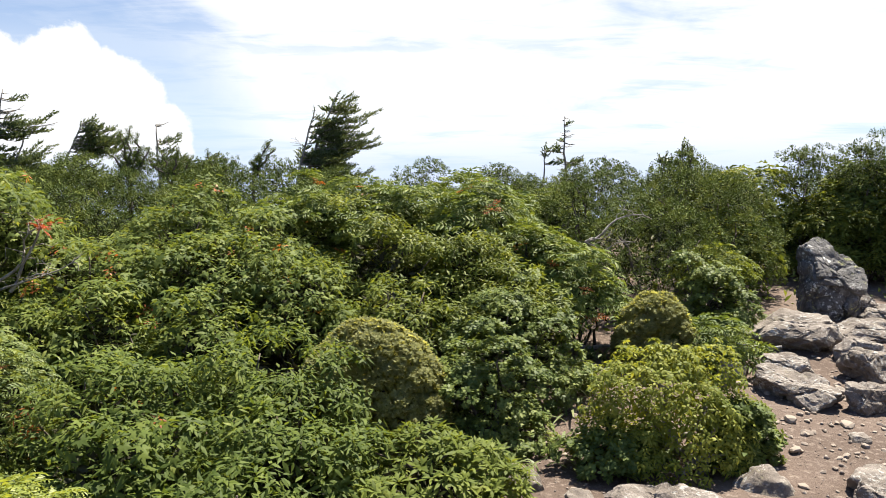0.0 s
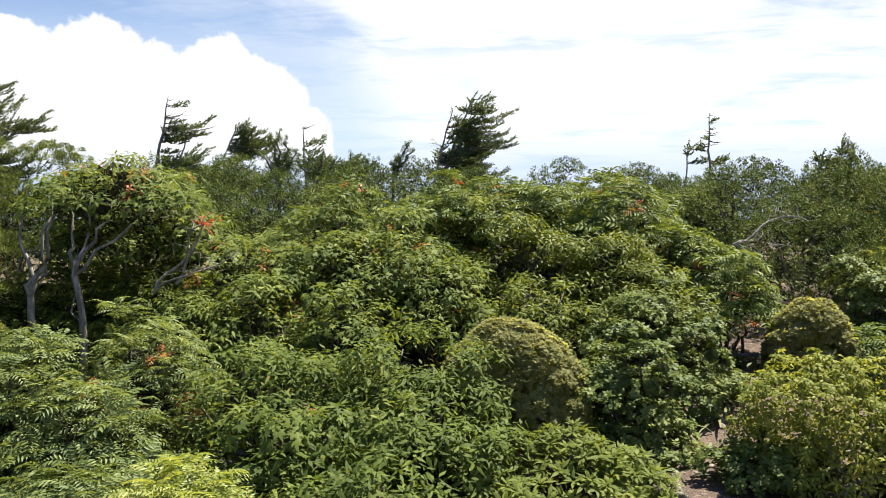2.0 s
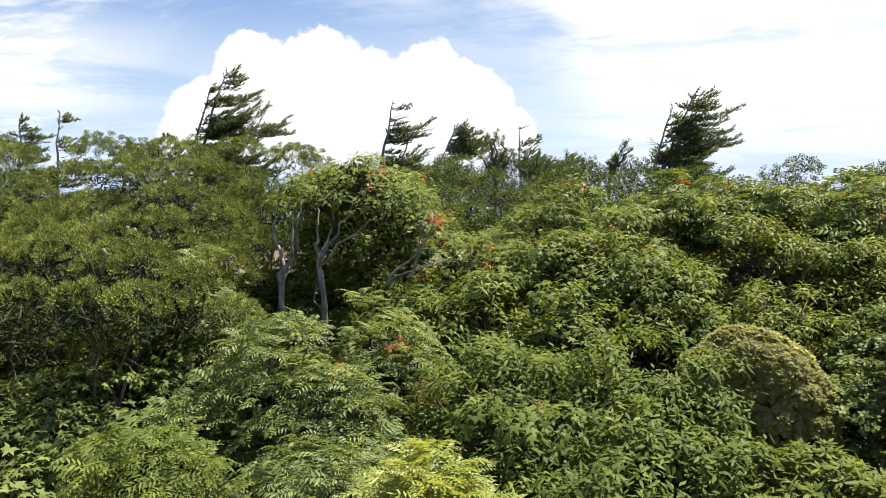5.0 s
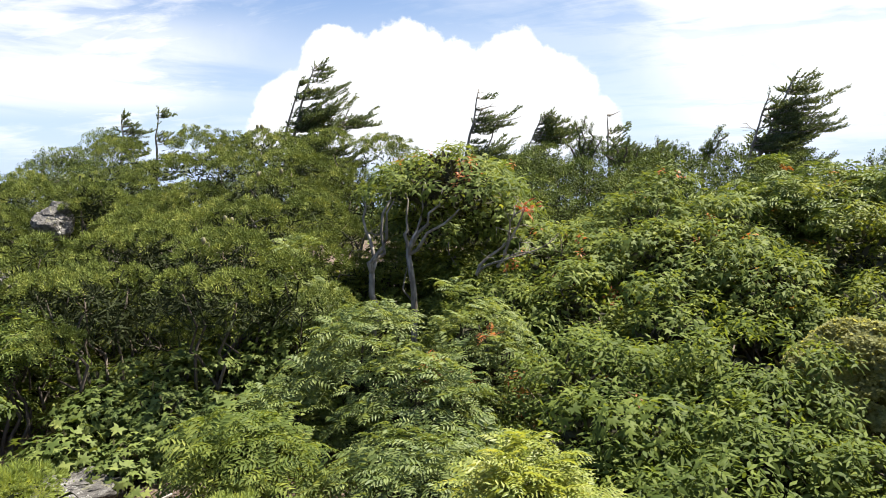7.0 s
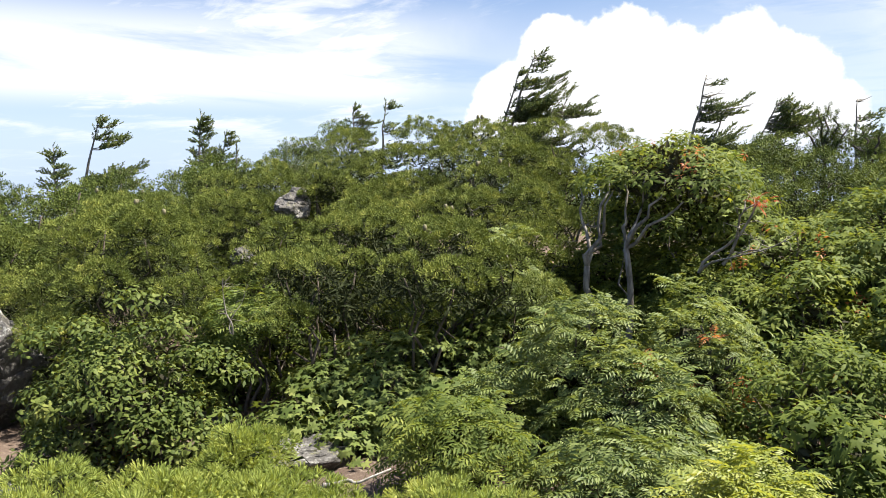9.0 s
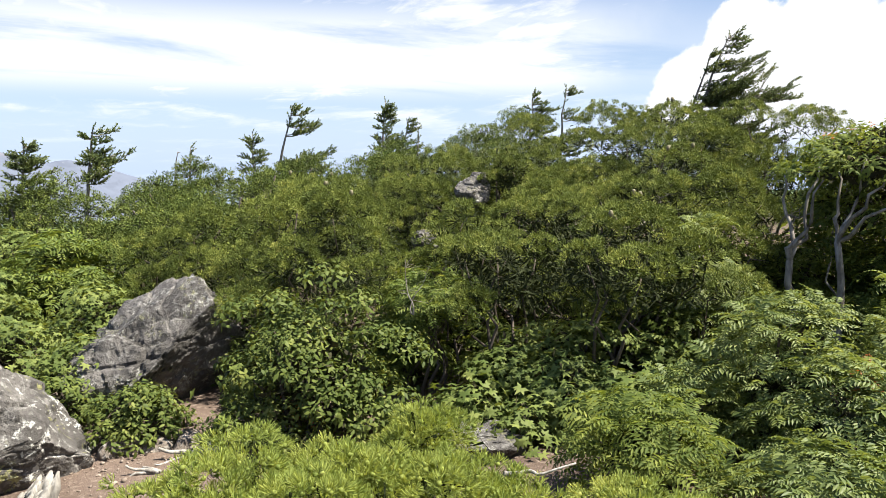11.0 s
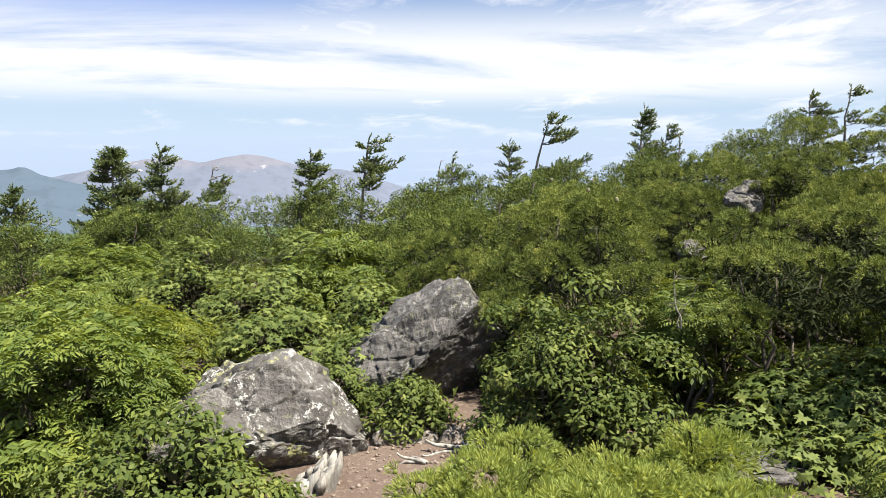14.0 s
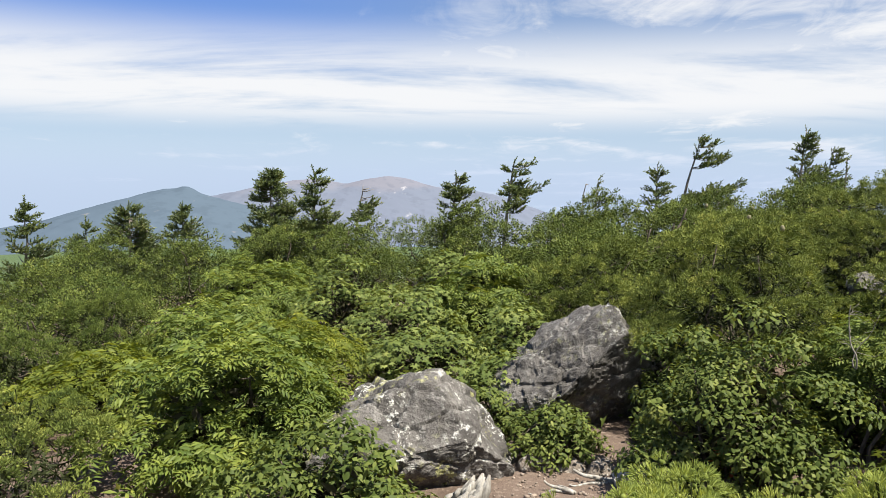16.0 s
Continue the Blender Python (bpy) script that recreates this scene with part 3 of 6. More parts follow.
def needle_pads(rng, rx, ry, low, high, pad, gap, full, flat, shelf, hidden, knob=0.0):
    """Places and axes of the tufts of a dwarf pine: uneven pillows of tufts set like shelves over a mound, with gaps between. Returns them with the cushions' middles."""
    h = high - low
    area = 6.283 * ((((rx * ry) ** 1.6 + (rx * h) ** 1.6 + (ry * h) ** 1.6) / 3) ** (1 / 1.6))
    n = max(4, int(full * area / (5.6 * pad * pad)))
    i = np.arange(n) + 0.5
    cz = 1 - 1.12 * i / n
    az = i * 2.39996 + rng.uniform(0, 6.28)
    sz = np.sqrt(np.clip(1 - cz * cz, 0, 1))
    out = unit(np.stack((np.cos(az) * sz, np.sin(az) * sz, cz), 1) + rng.normal(0, 0.09, (n, 3)))
    k = rng.uniform(0.80 - 2.6 * knob, 1.03, n) * (1 - 0.4 * pad / max(rx, ry, pad))
    mid = out * np.array((rx, ry, h)) * k[:, None] + UP * low
    size = pad * rng.uniform(0.55, 1.15, n)
    size = np.minimum(size, 0.8 * max(rx, ry))
    mid[:, 2] = np.minimum(mid[:, 2], high - size * flat)
    shown = ~hidden(mid)
    shown[0] = True
    mid, out, size = mid[shown], out[shown], size[shown]
    pos, axis = [], []
    for c, o, r in zip(mid, out, size):
        m = max(7, int(5.6 * r * r / (gap * gap)))
        if knob:
            m = max(5, int(3.9 * r * r / (3.1 * knob * knob)))
        cz = 1 - (1.02 if knob else 1.38) * (np.arange(m) + 0.5) / m
        a = np.arange(m) * 2.39996 + rng.uniform(0, 6.28)
        sz = np.sqrt(np.clip(1 - cz * cz, 0, 1))
        nor = unit(UP * (1.0 + shelf) + o * 0.9 + rng.normal(0, 0.12, 3))
        e1 = unit(np.cross(nor, np.array((0.3, 1.0, 0.1))))
        e2 = np.cross(nor, e1)
        d = np.outer(np.cos(a) * sz, e1) + np.outer(np.sin(a) * sz, e2) + np.outer(cz, nor)
        lump = 1 + 0.20 * np.sin(3 * a + c[0] * 9) * sz + 0.14 * np.sin(5 * a + 4 * cz + c[1] * 7)
        spot = c + d * np.array((r, r, r * flat)) * lump[:, None] + rng.normal(0, gap * 0.22, (m, 3)) * (2.0 if knob else 1.0)
        if knob:
            # rounded knobs of upright tufts, crowded together on the shelf
            each = max(4, int(2.6 * knob * knob / (gap * gap)))
            w = np.repeat(np.arange(m), each)
            q = unit(rng.normal(0, 1, (m * each, 3)) + UP * 0.7 + d[w] * 0.5)
            wide = knob * rng.uniform(0.65, 1.25, m)[w][:, None]
            pos.append(spot[w] + q * np.array((1.0, 1.0, 0.75)) * wide)
            axis.append(q * 0.45 + UP * 0.45 + d[w] * 0.6 + rng.normal(0, 0.16, (m * each, 3)))
            continue
        pos.append(spot)
        axis.append(d * 0.85 + UP * 0.38 + rng.normal(0, 0.22, (m, 3)))
    return np.concatenate(pos), unit(np.concatenate(axis)), mid, size


def crown(rng, rx, ry, low, high, lobe, density, flat=0.7, lift=0.7, full=1.0, ragged=0.16, under=-0.12, wave=0.26):
    """Places and axes of shoots over a billowing crown. A heap of leafy lobes. Returns them with the middles of its lobes."""
    h = high - low
    area = 6.283 * ((((rx * ry) ** 1.6 + (rx * h) ** 1.6 + (ry * h) ** 1.6) / 3) ** (1 / 1.6))
    n = max(3, int(full * area / (1.25 * lobe * lobe)))
    i = np.arange(n) + 0.5
    cz = 1 - 1.16 * i / n
    az = i * 2.39996 + rng.uniform(0, 6.28)
    sz = np.sqrt(np.clip(1 - cz * cz, 0, 1))
    out = np.stack((np.cos(az) * sz, np.sin(az) * sz, cz), 1) + rng.normal(0, 0.07, (n, 3))
    k = (1 - 0.55 * lobe / max(rx, ry)) * (1 + rng.normal(-0.03, ragged, n)).clip(0.62, 1.03)
    drift = rng.uniform(-40, 40, 3)
    k = k * np.array([1 + wave * noise.noise(Vector(o * 1.9 + drift)) for o in out])
    k = np.minimum(k, 1.0)
    mid = out * np.array((rx, ry, h)) * k[:, None] + UP * low
    mid[:, 2] = np.clip(mid[:, 2], low + 0.03, high + 0.08)
    size = lobe * rng.uniform(0.65, 1.35, n)
    each = np.maximum(3, (density * 4.2 * size * size).astype(int))
    idx = np.repeat(np.arange(n), each)
    m = len(idx)
    lean = unit(unit(out)[idx] * 0.55 + UP * 0.65)
    d = unit(rng.normal(0, 1, (m, 3)))
    flip = (d * lean).sum(1) < under
    d[flip] *= -1
    r = size[idx] * rng.uniform(0.72, 1.06, m)
    pos = mid[idx] + d * np.stack((r, r, r * flat), 1)
    axis = unit(d * 0.55 + UP * lift * 1.25 + unit(out)[idx] * 0.2 + rng.normal(0, 0.22, (m, 3)))
    return pos, axis, mid


def dome(rng, rx, ry, low, high, lobe, density, lift=0.7, boxy=2.5, relief=1.0):
    """Places and axes of shoots over a dense crown: a rounded cushion with clumps about as wide as lobe and dark creases between. Returns them with some points inside the clumps."""
    h = high - low
    area = 6.283 * ((((rx * ry) ** 1.6 + (rx * h) ** 1.6 + (ry * h) ** 1.6) / 3) ** (1 / 1.6))
    n = max(24, int(1.75 * density * area))
    i = np.arange(n) + 0.5
    cz = 1 - 1.16 * i / n
    az = i * 2.39996 + rng.uniform(0, 6.28)
    sz = np.sqrt(np.clip(1 - cz * cz, 0, 1))
    d = unit(np.stack((np.cos(az) * sz, np.sin(az) * sz, cz), 1) + rng.normal(0, 0.03, (n, 3)))
    size = np.array((rx, ry, h))
    drift = Vector(rng.uniform(-40, 40, 3))
    swell = np.array([0.91 + 0.16 * relief * noise.noise(Vector(o) * 1.6 + drift) for o in d]).clip(0.6, 1.0)
    p = d * ((np.abs(d) ** boxy).sum(1) ** (-1 / boxy) * swell)[:, None] * size
    nor = unit(np.sign(d) * np.abs(d) ** (boxy - 1) / size)
    q = [Vector(o) / (lobe * 1.7) + drift for o in p]
    clump = np.clip(np.array([abs(noise.noise(o)) for o in q]) * 3.0, 0, 1)
    fine = np.array([noise.noise(o * 2.6) for o in q])
    depth = relief * lobe * (0.80 * (1 - clump) + 0.30 * fine + rng.uniform(-0.15, 0.35, n))
    pos = p - nor * depth[:, None] + UP * low
    keep = rng.random(n) > 0.7 * (clump < 0.16)
    axis = unit(nor * 0.65 + UP * lift * 1.1 + rng.normal(0, 0.30, (n, 3)))
    mid = p[rng.choice(n, 24, replace=False)] * 0.88 + UP * low
    return pos[keep], axis[keep], mid


def stems(rng, mid, radius, count, start=0.12, low=0.0):
    """Crooked stems from the root to some lobes of the crown."""
    got = []
    pick = rng.choice(len(mid), min(count, len(mid)), replace=False)
    for j in pick:
        a = np.array((rng.normal(0, start), rng.normal(0, start), low - 0.05))
        b = mid[j] * np.array((0.92, 0.92, 0.95))
        p = bent(rng, a, b, 0.05, 7)
        p[:, 2] += np.sin(np.linspace(0, 3.14, 7)) * 0.05
        got.append(tube(p, np.linspace(radius, radius * 0.3, 7), 5))
    return got

# ---- ground and distance ----


def build_ground():
    radii = np.concatenate((np.linspace(0.0, 8, 90)[1:], np.geomspace(8.15, 26, 60), np.geomspace(27, 4700, 50)))
    turns = 160
    a = np.arange(turns) / turns * 6.28319
    x, y = np.outer(radii, np.cos(a)).ravel(), np.outer(radii, np.sin(a)).ravel()
    v = np.stack((x, y, ground_z(x, y)), 1)
    v = np.concatenate((np.array(((0, 0, float(ground_z(0, 0))),)), v))
    f = [(0, 1 + j, 1 + (j + 1) % turns) for j in range(turns)]
    i, j = np.meshgrid(np.arange(len(radii) - 1), np.arange(turns), indexing="ij")
    p, q = 1 + i * turns + j, 1 + i * turns + (j + 1) % turns
    f = np.concatenate((np.array(f), np.stack((p, p + turns, q + turns), -1).reshape(-1, 3), np.stack((p, q + turns, q), -1).reshape(-1, 3)))
    tagged(new("ground", mesh_of("ground", v, f, SOIL, True)), "brown gritty mountain soil, trodden bare along the path", "ground", kind="structure")


def mountain(name, peaks, mat, label, floor=-700.0):
    """A far massif: the highest of several cones with gullied flanks. peaks: x, y, height, reach along the ridge, reach across."""
    n, across = 150, 70
    cx, cy = np.mean([p[0] for p in peaks]), np.mean([p[1] for p in peaks])
    far = Vector((cx, cy, 0)).normalized()
    side = Vector((-far.y, far.x, 0))
    s, t = np.meshgrid(np.linspace(-1900, 1900, n), np.linspace(-700, 300, across), indexing="ij")
    x, y = cx + side.x * s + far.x * t, cy + side.y * s + far.y * t
    z = np.full_like(x, floor)
    for px, py, h, along, over in peaks:
        ds = ((x - px) * side.x + (y - py) * side.y) / along
        dt = ((x - px) * far.x + (y - py) * far.y) / over
        z = np.maximum(z, h - 150.0 * (np.sqrt(ds * ds + dt * dt + 0.04) - 0.2))
    z += np.array([[18 * noise.noise((a / 160, b / 160, 3.0)) + 9 * noise.noise((a / 50, b / 50, 9.0)) for a, b in zip(ra, rb)] for ra, rb in zip(x, y)]) * 0.5
    v = np.stack((x, y, z), -1).reshape(-1, 3)
    i, j = np.meshgrid(np.arange(n - 1), np.arange(across - 1), indexing="ij")
    p = i * across + j
    f = np.concatenate((np.stack((p, p + across, p + across + 1), -1).reshape(-1, 3), np.stack((p, p + across + 1, p + 1), -1).reshape(-1, 3)))
    tagged(new(name, mesh_of(name, v, f, mat, True)), label, "mountain", kind="structure")


build_ground()
mountain("backdrop_peak", ((-3347, -1010, -36, 470, 400), (-3352, -960, -24, 200, 300), (-3322, -1190, -92, 460, 400), (-3250, -1560, -185, 500, 400), (-3380, -700, -120, 460, 400)), HILL_A, "wooded cone of a far peak, coloured as through haze")
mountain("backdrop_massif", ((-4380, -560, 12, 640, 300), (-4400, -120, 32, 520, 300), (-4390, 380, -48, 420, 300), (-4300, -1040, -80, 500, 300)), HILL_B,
         "bare volcanic massif with pale scars, coloured as through haze")

# ---- shrubs ----


REACH = {"rowan": 0.09, "rowan_mid": 0.09, "rowan_far": 0.09, "drooping": 0.06, "star": 0.08, "mixed": 0.07, "heart": 0.05, "maple": 0.05, "azalea": 0.03, "small": 0.02, "silver": 0.02, "lance": 0.05, "fern": 0.09}


def shrub(name, label, category, shoot, mat, x, y, top, rx, ry=None, low=0.02, lobe=0.2, density=90, size=1.0, lift=0.7, relief=0.0, flat=0.55, full=0.6, ragged=0.24, under=0.0,
          stem=0.016, count=9, bark=BARK_DARK, accent=None, group="", turn=0.0, seed=0, core=70):
    """A shrub rooted at (x, y): stems and one crown of leafy shoots up to the height top above the datum; low: where the crown begins above the soil.
    accent: a second leaf material and the number of sprays that bear it."""
    rng = np.random.default_rng(seed or int(abs(x * 733 + y * 1291) * 10) + 7)
    z = float(ground_z(x, y))
    thing = new(name)
    thing.location, thing.rotation_euler = (x, y, z), (0, 0, turn)
    tagged(thing, label, category, group)
    past = REACH[shoot] * size
    span = (max(0.06, rx - past), max(0.06, (ry or rx) - past), low, top - z - past, lobe, density)
    pos, axis, mid = dome(rng, *span, lift, 2.1, relief) if relief else crown(rng, *span, flat, lift, full, ragged, under)
    scale = size * rng.uniform(0.75, 1.2, len(pos))
    if accent:
        mark = pos[rng.choice(len(pos), 2 * max(1, int(accent[1])), replace=False)]
        near = np.linalg.norm(pos[:, None, :] - mark[None], axis=2).min(1) < lobe * (0.4 + 0.4 * accent[2])
        near &= rng.random(len(pos)) < 0.5
        near |= rng.random(len(pos)) < 0.014
        near[int(np.argmin(np.linalg.norm(pos - mark[0], axis=1)))] = True
        piece("autumn_leaves", strewn(rng, SHOOTS[shoot], pos[near] + UP * 0.03, axis[near], scale[near] * 0.6), accent[0], thing, accent[3], kind="stuff")
        pos, axis, scale = pos[~near], axis[~near], scale[~near]
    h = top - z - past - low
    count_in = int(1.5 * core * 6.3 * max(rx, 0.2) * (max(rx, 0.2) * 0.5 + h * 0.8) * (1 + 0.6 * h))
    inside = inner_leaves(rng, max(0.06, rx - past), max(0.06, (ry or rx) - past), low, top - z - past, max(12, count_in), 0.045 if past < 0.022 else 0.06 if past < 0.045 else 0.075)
    leaves = strewn(rng, SHOOTS[shoot], pos, axis, scale)
    if relief:
        piece("crown", joined((leaves, inside)), mat, thing)
    else:
        piece("crown", leaves, mat, thing)
        # the crown's inner shade is painted: its inside leaves take a darker colour
        piece("withered_leaves", inside, SHADE_FILL, thing, "leaves inside the crown, coloured dark to stand for shade", kind="stuff")
    grown = stems(rng, mid, stem, count)
    for one in grown[:3]:
        piece("stem", one, bark, thing, smooth=True)
    if grown[3:]:
        piece("thin_stemwork", joined(grown[3:]), bark, thing, smooth=True, kind="stuff")
    return thing


PINES = []


def pine(x, y, top, rx, ry=None, low=0.1, near=0, mat=PINE, label="low sprawling dwarf pine with bushy yellow-green needle tufts", lobe=0.2, turn=0.0, group="dwarf pines", cones=0):
    """Notes a dwarf pine to be grown once all are known. near: 1 close by, 0 a few metres off, -1 far."""
    PINES.append((x, y, top, rx, ry or rx, low, near, YOUNG_PINE if near == 1 else mat, label, lobe, turn, group, cones))


def buried(spots, own):
    """Which points lie inside the mounds of other pines."""
    inside = np.zeros(len(spots), bool)
    for k, (x, y, top, rx, ry, low, *_) in enumerate(PINES):
        if k == own or top < -50:
            continue
        foot = float(ground_z(x, y)) + low
        d = (spots - np.array((x, y, foot))) / np.array((rx, ry, max(0.1, top - foot)))
        inside |= ((d * d).sum(1) < 0.72) & (spots[:, 2] > foot)
    return inside


def grow_pine(own):
    """A dwarf pine: crooked stems under cushions of needle tufts."""
    x, y, top, rx, ry, low, near, mat, label, lobe, turn, group, cones = PINES[own]
    rng = np.random.default_rng(int(abs(x * 733 + y * 1291) * 10) + 7)
    kind, gap = (("pine_far", 0.088), ("pine", 0.033), ("pine_near", 0.046))[near + 1]
    z = float(ground_z(x, y))
    thing = new("dwarf_pine")
    thing.location, thing.rotation_euler = (x, y, z), (0, 0, turn)
    tagged(thing, label, "pine shrub", group)
    a, b, high = max(0.08, rx - 0.05), max(0.08, ry - 0.05), top - z + (0.05, 0.09, 0.0)[near + 1]
    spin = np.array(((math.cos(turn), -math.sin(turn), 0), (math.sin(turn), math.cos(turn), 0), (0, 0, 1)))
    pos, axis, mid, pad = needle_pads(rng, a, b, low, high, lobe * (0.95, 1.05, 1.0)[near + 1], gap, (2.3, 1.0, 1.9)[near + 1], (0.55, 0.66, 0.66)[near + 1], 0.60,
                                      lambda p: buried(p @ spin.T + np.array((x, y, z)), own), (0.0, 0.040, 0.0)[near + 1])
    piece("crown", strewn(rng, SHOOTS[kind], pos, axis, rng.uniform(0.75, 1.15, len(pos))), mat, thing)
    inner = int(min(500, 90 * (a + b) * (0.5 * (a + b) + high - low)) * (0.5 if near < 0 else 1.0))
    gap_fill = inner_leaves(rng, a * 0.92, b * 0.92, low, high - 0.05, inner, 1.25, SHOOTS["pine_inner"])
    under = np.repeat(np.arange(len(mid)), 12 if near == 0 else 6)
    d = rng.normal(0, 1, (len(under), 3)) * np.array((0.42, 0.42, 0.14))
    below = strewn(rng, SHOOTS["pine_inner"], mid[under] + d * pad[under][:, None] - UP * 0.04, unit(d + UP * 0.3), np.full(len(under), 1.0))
    # shade between the tufts is put into this darker needle colour
    piece("inner_needles", joined((gap_fill, below)), PINE_INNER, thing, "matted inner needles, coloured dark to stand for shade", kind="stuff")
    grown = stems(rng, mid, (0.024, 0.017, 0.024)[near + 1], (6, 7, 10)[near + 1])
    for one in grown[:3]:
        piece("stem", one, BARK_DARK, thing, smooth=True)
    if grown[3:]:
        piece("thin_stemwork", joined(grown[3:]), BARK_DARK, thing, smooth=True, kind="stuff")
    if cones:
        rng = np.random.default_rng(cones + 77)
        crown_ob = thing.children[0].data
        n = len(crown_ob.vertices)
        for i in range(cones):
            p = None
            for _ in range(60):
                q = crown_ob.vertices[int(rng.integers(n))].co
                if p is None or q.z > p.z and rng.random() < 0.4:
                    p = q.copy()
            rows = []
            for j in range(7):
                t = j / 6
                rows.append((0.003 + 0.013 * math.sin(3.0 * (0.12 + 0.8 * t))) * (1.12 if j % 2 else 0.9))
            pts = np.stack((np.zeros(7), np.zeros(7), np.linspace(-0.02, 0.024, 7)), 1) + np.array((p.x, p.y, p.z + 0.01))
            piece("cone", tube(pts, rows, 8), CONE, thing, "pale green-brown pine cone", smooth=True)


def rowan(x, y, top, rx, ry=None, mat=ROWAN, shoot="rowan_mid", label="leafy green rowan shrub with feather-shaped leaves", **more):
    more.setdefault("group", "rowan shrubs")
    more.setdefault("lobe", 0.22)
    more.setdefault("density", {"rowan": 62, "rowan_mid": 66, "rowan_far": 52, "drooping": 180, "star": 90, "mixed": 135, "heart": 220}[shoot])
    if shoot in ("star", "mixed"):
        more["group"] = more["group"].replace("rowan", "maple")
    name = {"star": "maple_shrub", "mixed": "maple_shrub", "heart": "leafy_shrub", "drooping": "leafy_shrub"}.get(shoot, "rowan_shrub")
    return shrub(name, label, "shrub", shoot, mat, x, y, top, rx, ry, **more)



def red(n, reach=0.5):
    return (ORANGE, n, reach, "orange-red autumn leaves")


# the front row, beside the stony path and round to the boulders
PALE = "pale blue-green rowan shrub with feather-shaped leaves"
HEDGE = "dense green shrub with drooping pointed leaves"
rowan(-2.52, 4.05, 0.98, 0.52, 0.45, ROWAN_PALE, "rowan", PALE, accent=red(3, 0.35), low=0.05, lobe=0.17)
rowan(-3.02, 3.72, 0.82, 0.58, 0.50, ROWAN_PALE, "rowan", PALE, accent=red(1, 0.35), low=0.05, lobe=0.17)
rowan(-3.35, 3.25, 0.42, 0.42, 0.38, ROWAN_PALE, "rowan", PALE, low=0.02, lobe=0.16)
rowan(-2.45, 3.45, 0.58, 0.55, 0.42, ROWAN_PALE, "rowan", PALE, low=0.02, lobe=0.17)
rowan(-2.15, 2.85, 0.34, 0.50, 0.40, ROWAN_PALE, "rowan", "low green rowan shrub", low=0.02)
rowan(-1.72, 4.05, 0.76, 0.62, 0.55, DROOP, "drooping", HEDGE, accent=red(1, 0.3), low=0.05, lobe=0.17)
rowan(-0.98, 4.25, 0.83, 0.58, 0.48, DROOP, "drooping", HEDGE, low=0.05, lobe=0.17)
rowan(-1.45, 3.45, 0.58, 0.62, 0.45, DROOP, "mixed", "dense green shrub with pointed and lobed leaves", low=0.02, lobe=0.16)
rowan(-0.75, 3.62, 0.58, 0.55, 0.42, DROOP, "drooping", HEDGE, low=0.02, lobe=0.16)
rowan(-0.95, 3.05, 0.36, 0.62, 0.40, DROOP, "drooping", "low green shrub with drooping pointed leaves", low=0.02, lobe=0.16)
shrub("blueberry_bush", "rounded grey-green bush with tiny pale leaves", "shrub", "silver", SILVER, -0.44, 4.72, 0.80, 0.58, 0.44, lobe=0.14, density=1250, size=0.85, count=12, low=0.05, core=420, relief=0.28)
shrub("rhododendron_bush", "glossy rhododendron bush with narrow leaves", "shrub", "lance", SHINY, -0.08, 3.72, 0.36, 0.56, 0.42, lobe=0.15, density=330, count=10, low=0.02)
shrub("bright_shrub", "bright yellow-green young shrub with ferny leaves", "shrub", "fern", BRIGHT, -1.42, 2.50, 0.62, 0.34, 0.30, lobe=0.12, density=170, count=8, lift=1.2, low=0.1)
shrub("azalea_bush", "yellowish green azalea bush with grey trunks", "shrub", "azalea", AZALEA, 1.32, 4.40, 0.72, 0.60, 0.42, low=0.14, lobe=0.15, density=620, size=0.64, stem=0.026, count=9, bark=BARK, core=110, relief=1.0)
shrub("leafy_bush", "low green undershrub beneath the azalea", "shrub", "small", SMALL, 1.02, 4.36, 0.20, 0.34, 0.26, lobe=0.11, density=420, count=8)
shrub("leafy_bush", "grey-green small-leaved shrub leaning on the azalea", "shrub", "silver", SMALL, 1.72, 4.42, 0.42, 0.26, 0.24, lobe=0.10, density=620, size=1.25, count=8)
shrub("leafy_bush", "dense green bush with small oval leaves", "shrub", "small", SMALL, 0.26, 4.85, 0.74, 0.44, 0.45, lobe=0.15, density=430, size=0.85, count=10)
shrub("leafy_bush", "dense green bush with small oval leaves", "shrub", "small", SMALL, 0.50, 5.70, 0.92, 0.55, 0.5, lobe=0.16, density=380, size=0.85, count=10)
pine(-2.95, 0.72, 0.47, 0.60, 0.58, near=1, lobe=0.17, label="low bushy dwarf pine beside the dirt hollow", low=0.12)
pine(-2.75, 1.30, 0.44, 0.50, 0.45, near=1, lobe=0.16, label="low bushy dwarf pine beside the dirt hollow", low=0.12)
pine(-2.20, 1.85, 0.36, 0.46, 0.42, near=1, lobe=0.15, label="low bushy dwarf pine beside the dirt hollow", low=0.12)
pine(-3.12, 1.46, 0.62, 0.19, 0.2, near=1, lobe=0.12, label="upright dwarf pine sprig with long needles", low=0.3)
rowan(-3.05, 2.62, 0.50, 0.45, 0.35, MAPLE, "rowan", "dark green rowan shrub in the shade of the pines", low=0.05)
shrub("maple_shrub", "leafy shrub with small pointed heart-shaped leaves", "shrub", "heart", SHADE, -4.78, 1.66, 0.84, 0.60, 0.62, lobe=0.20, density=230, count=12, low=0.05, ragged=0.42, full=0.75, group="maple shrubs")
shrub("maple_shrub", "shaded maple shrub with pointed lobed leaves", "shrub", "star", STAR, -4.35, 3.25, 0.50, 0.55, 0.45, lobe=0.2, density=85, count=12, low=0.05, group="maple shrubs")
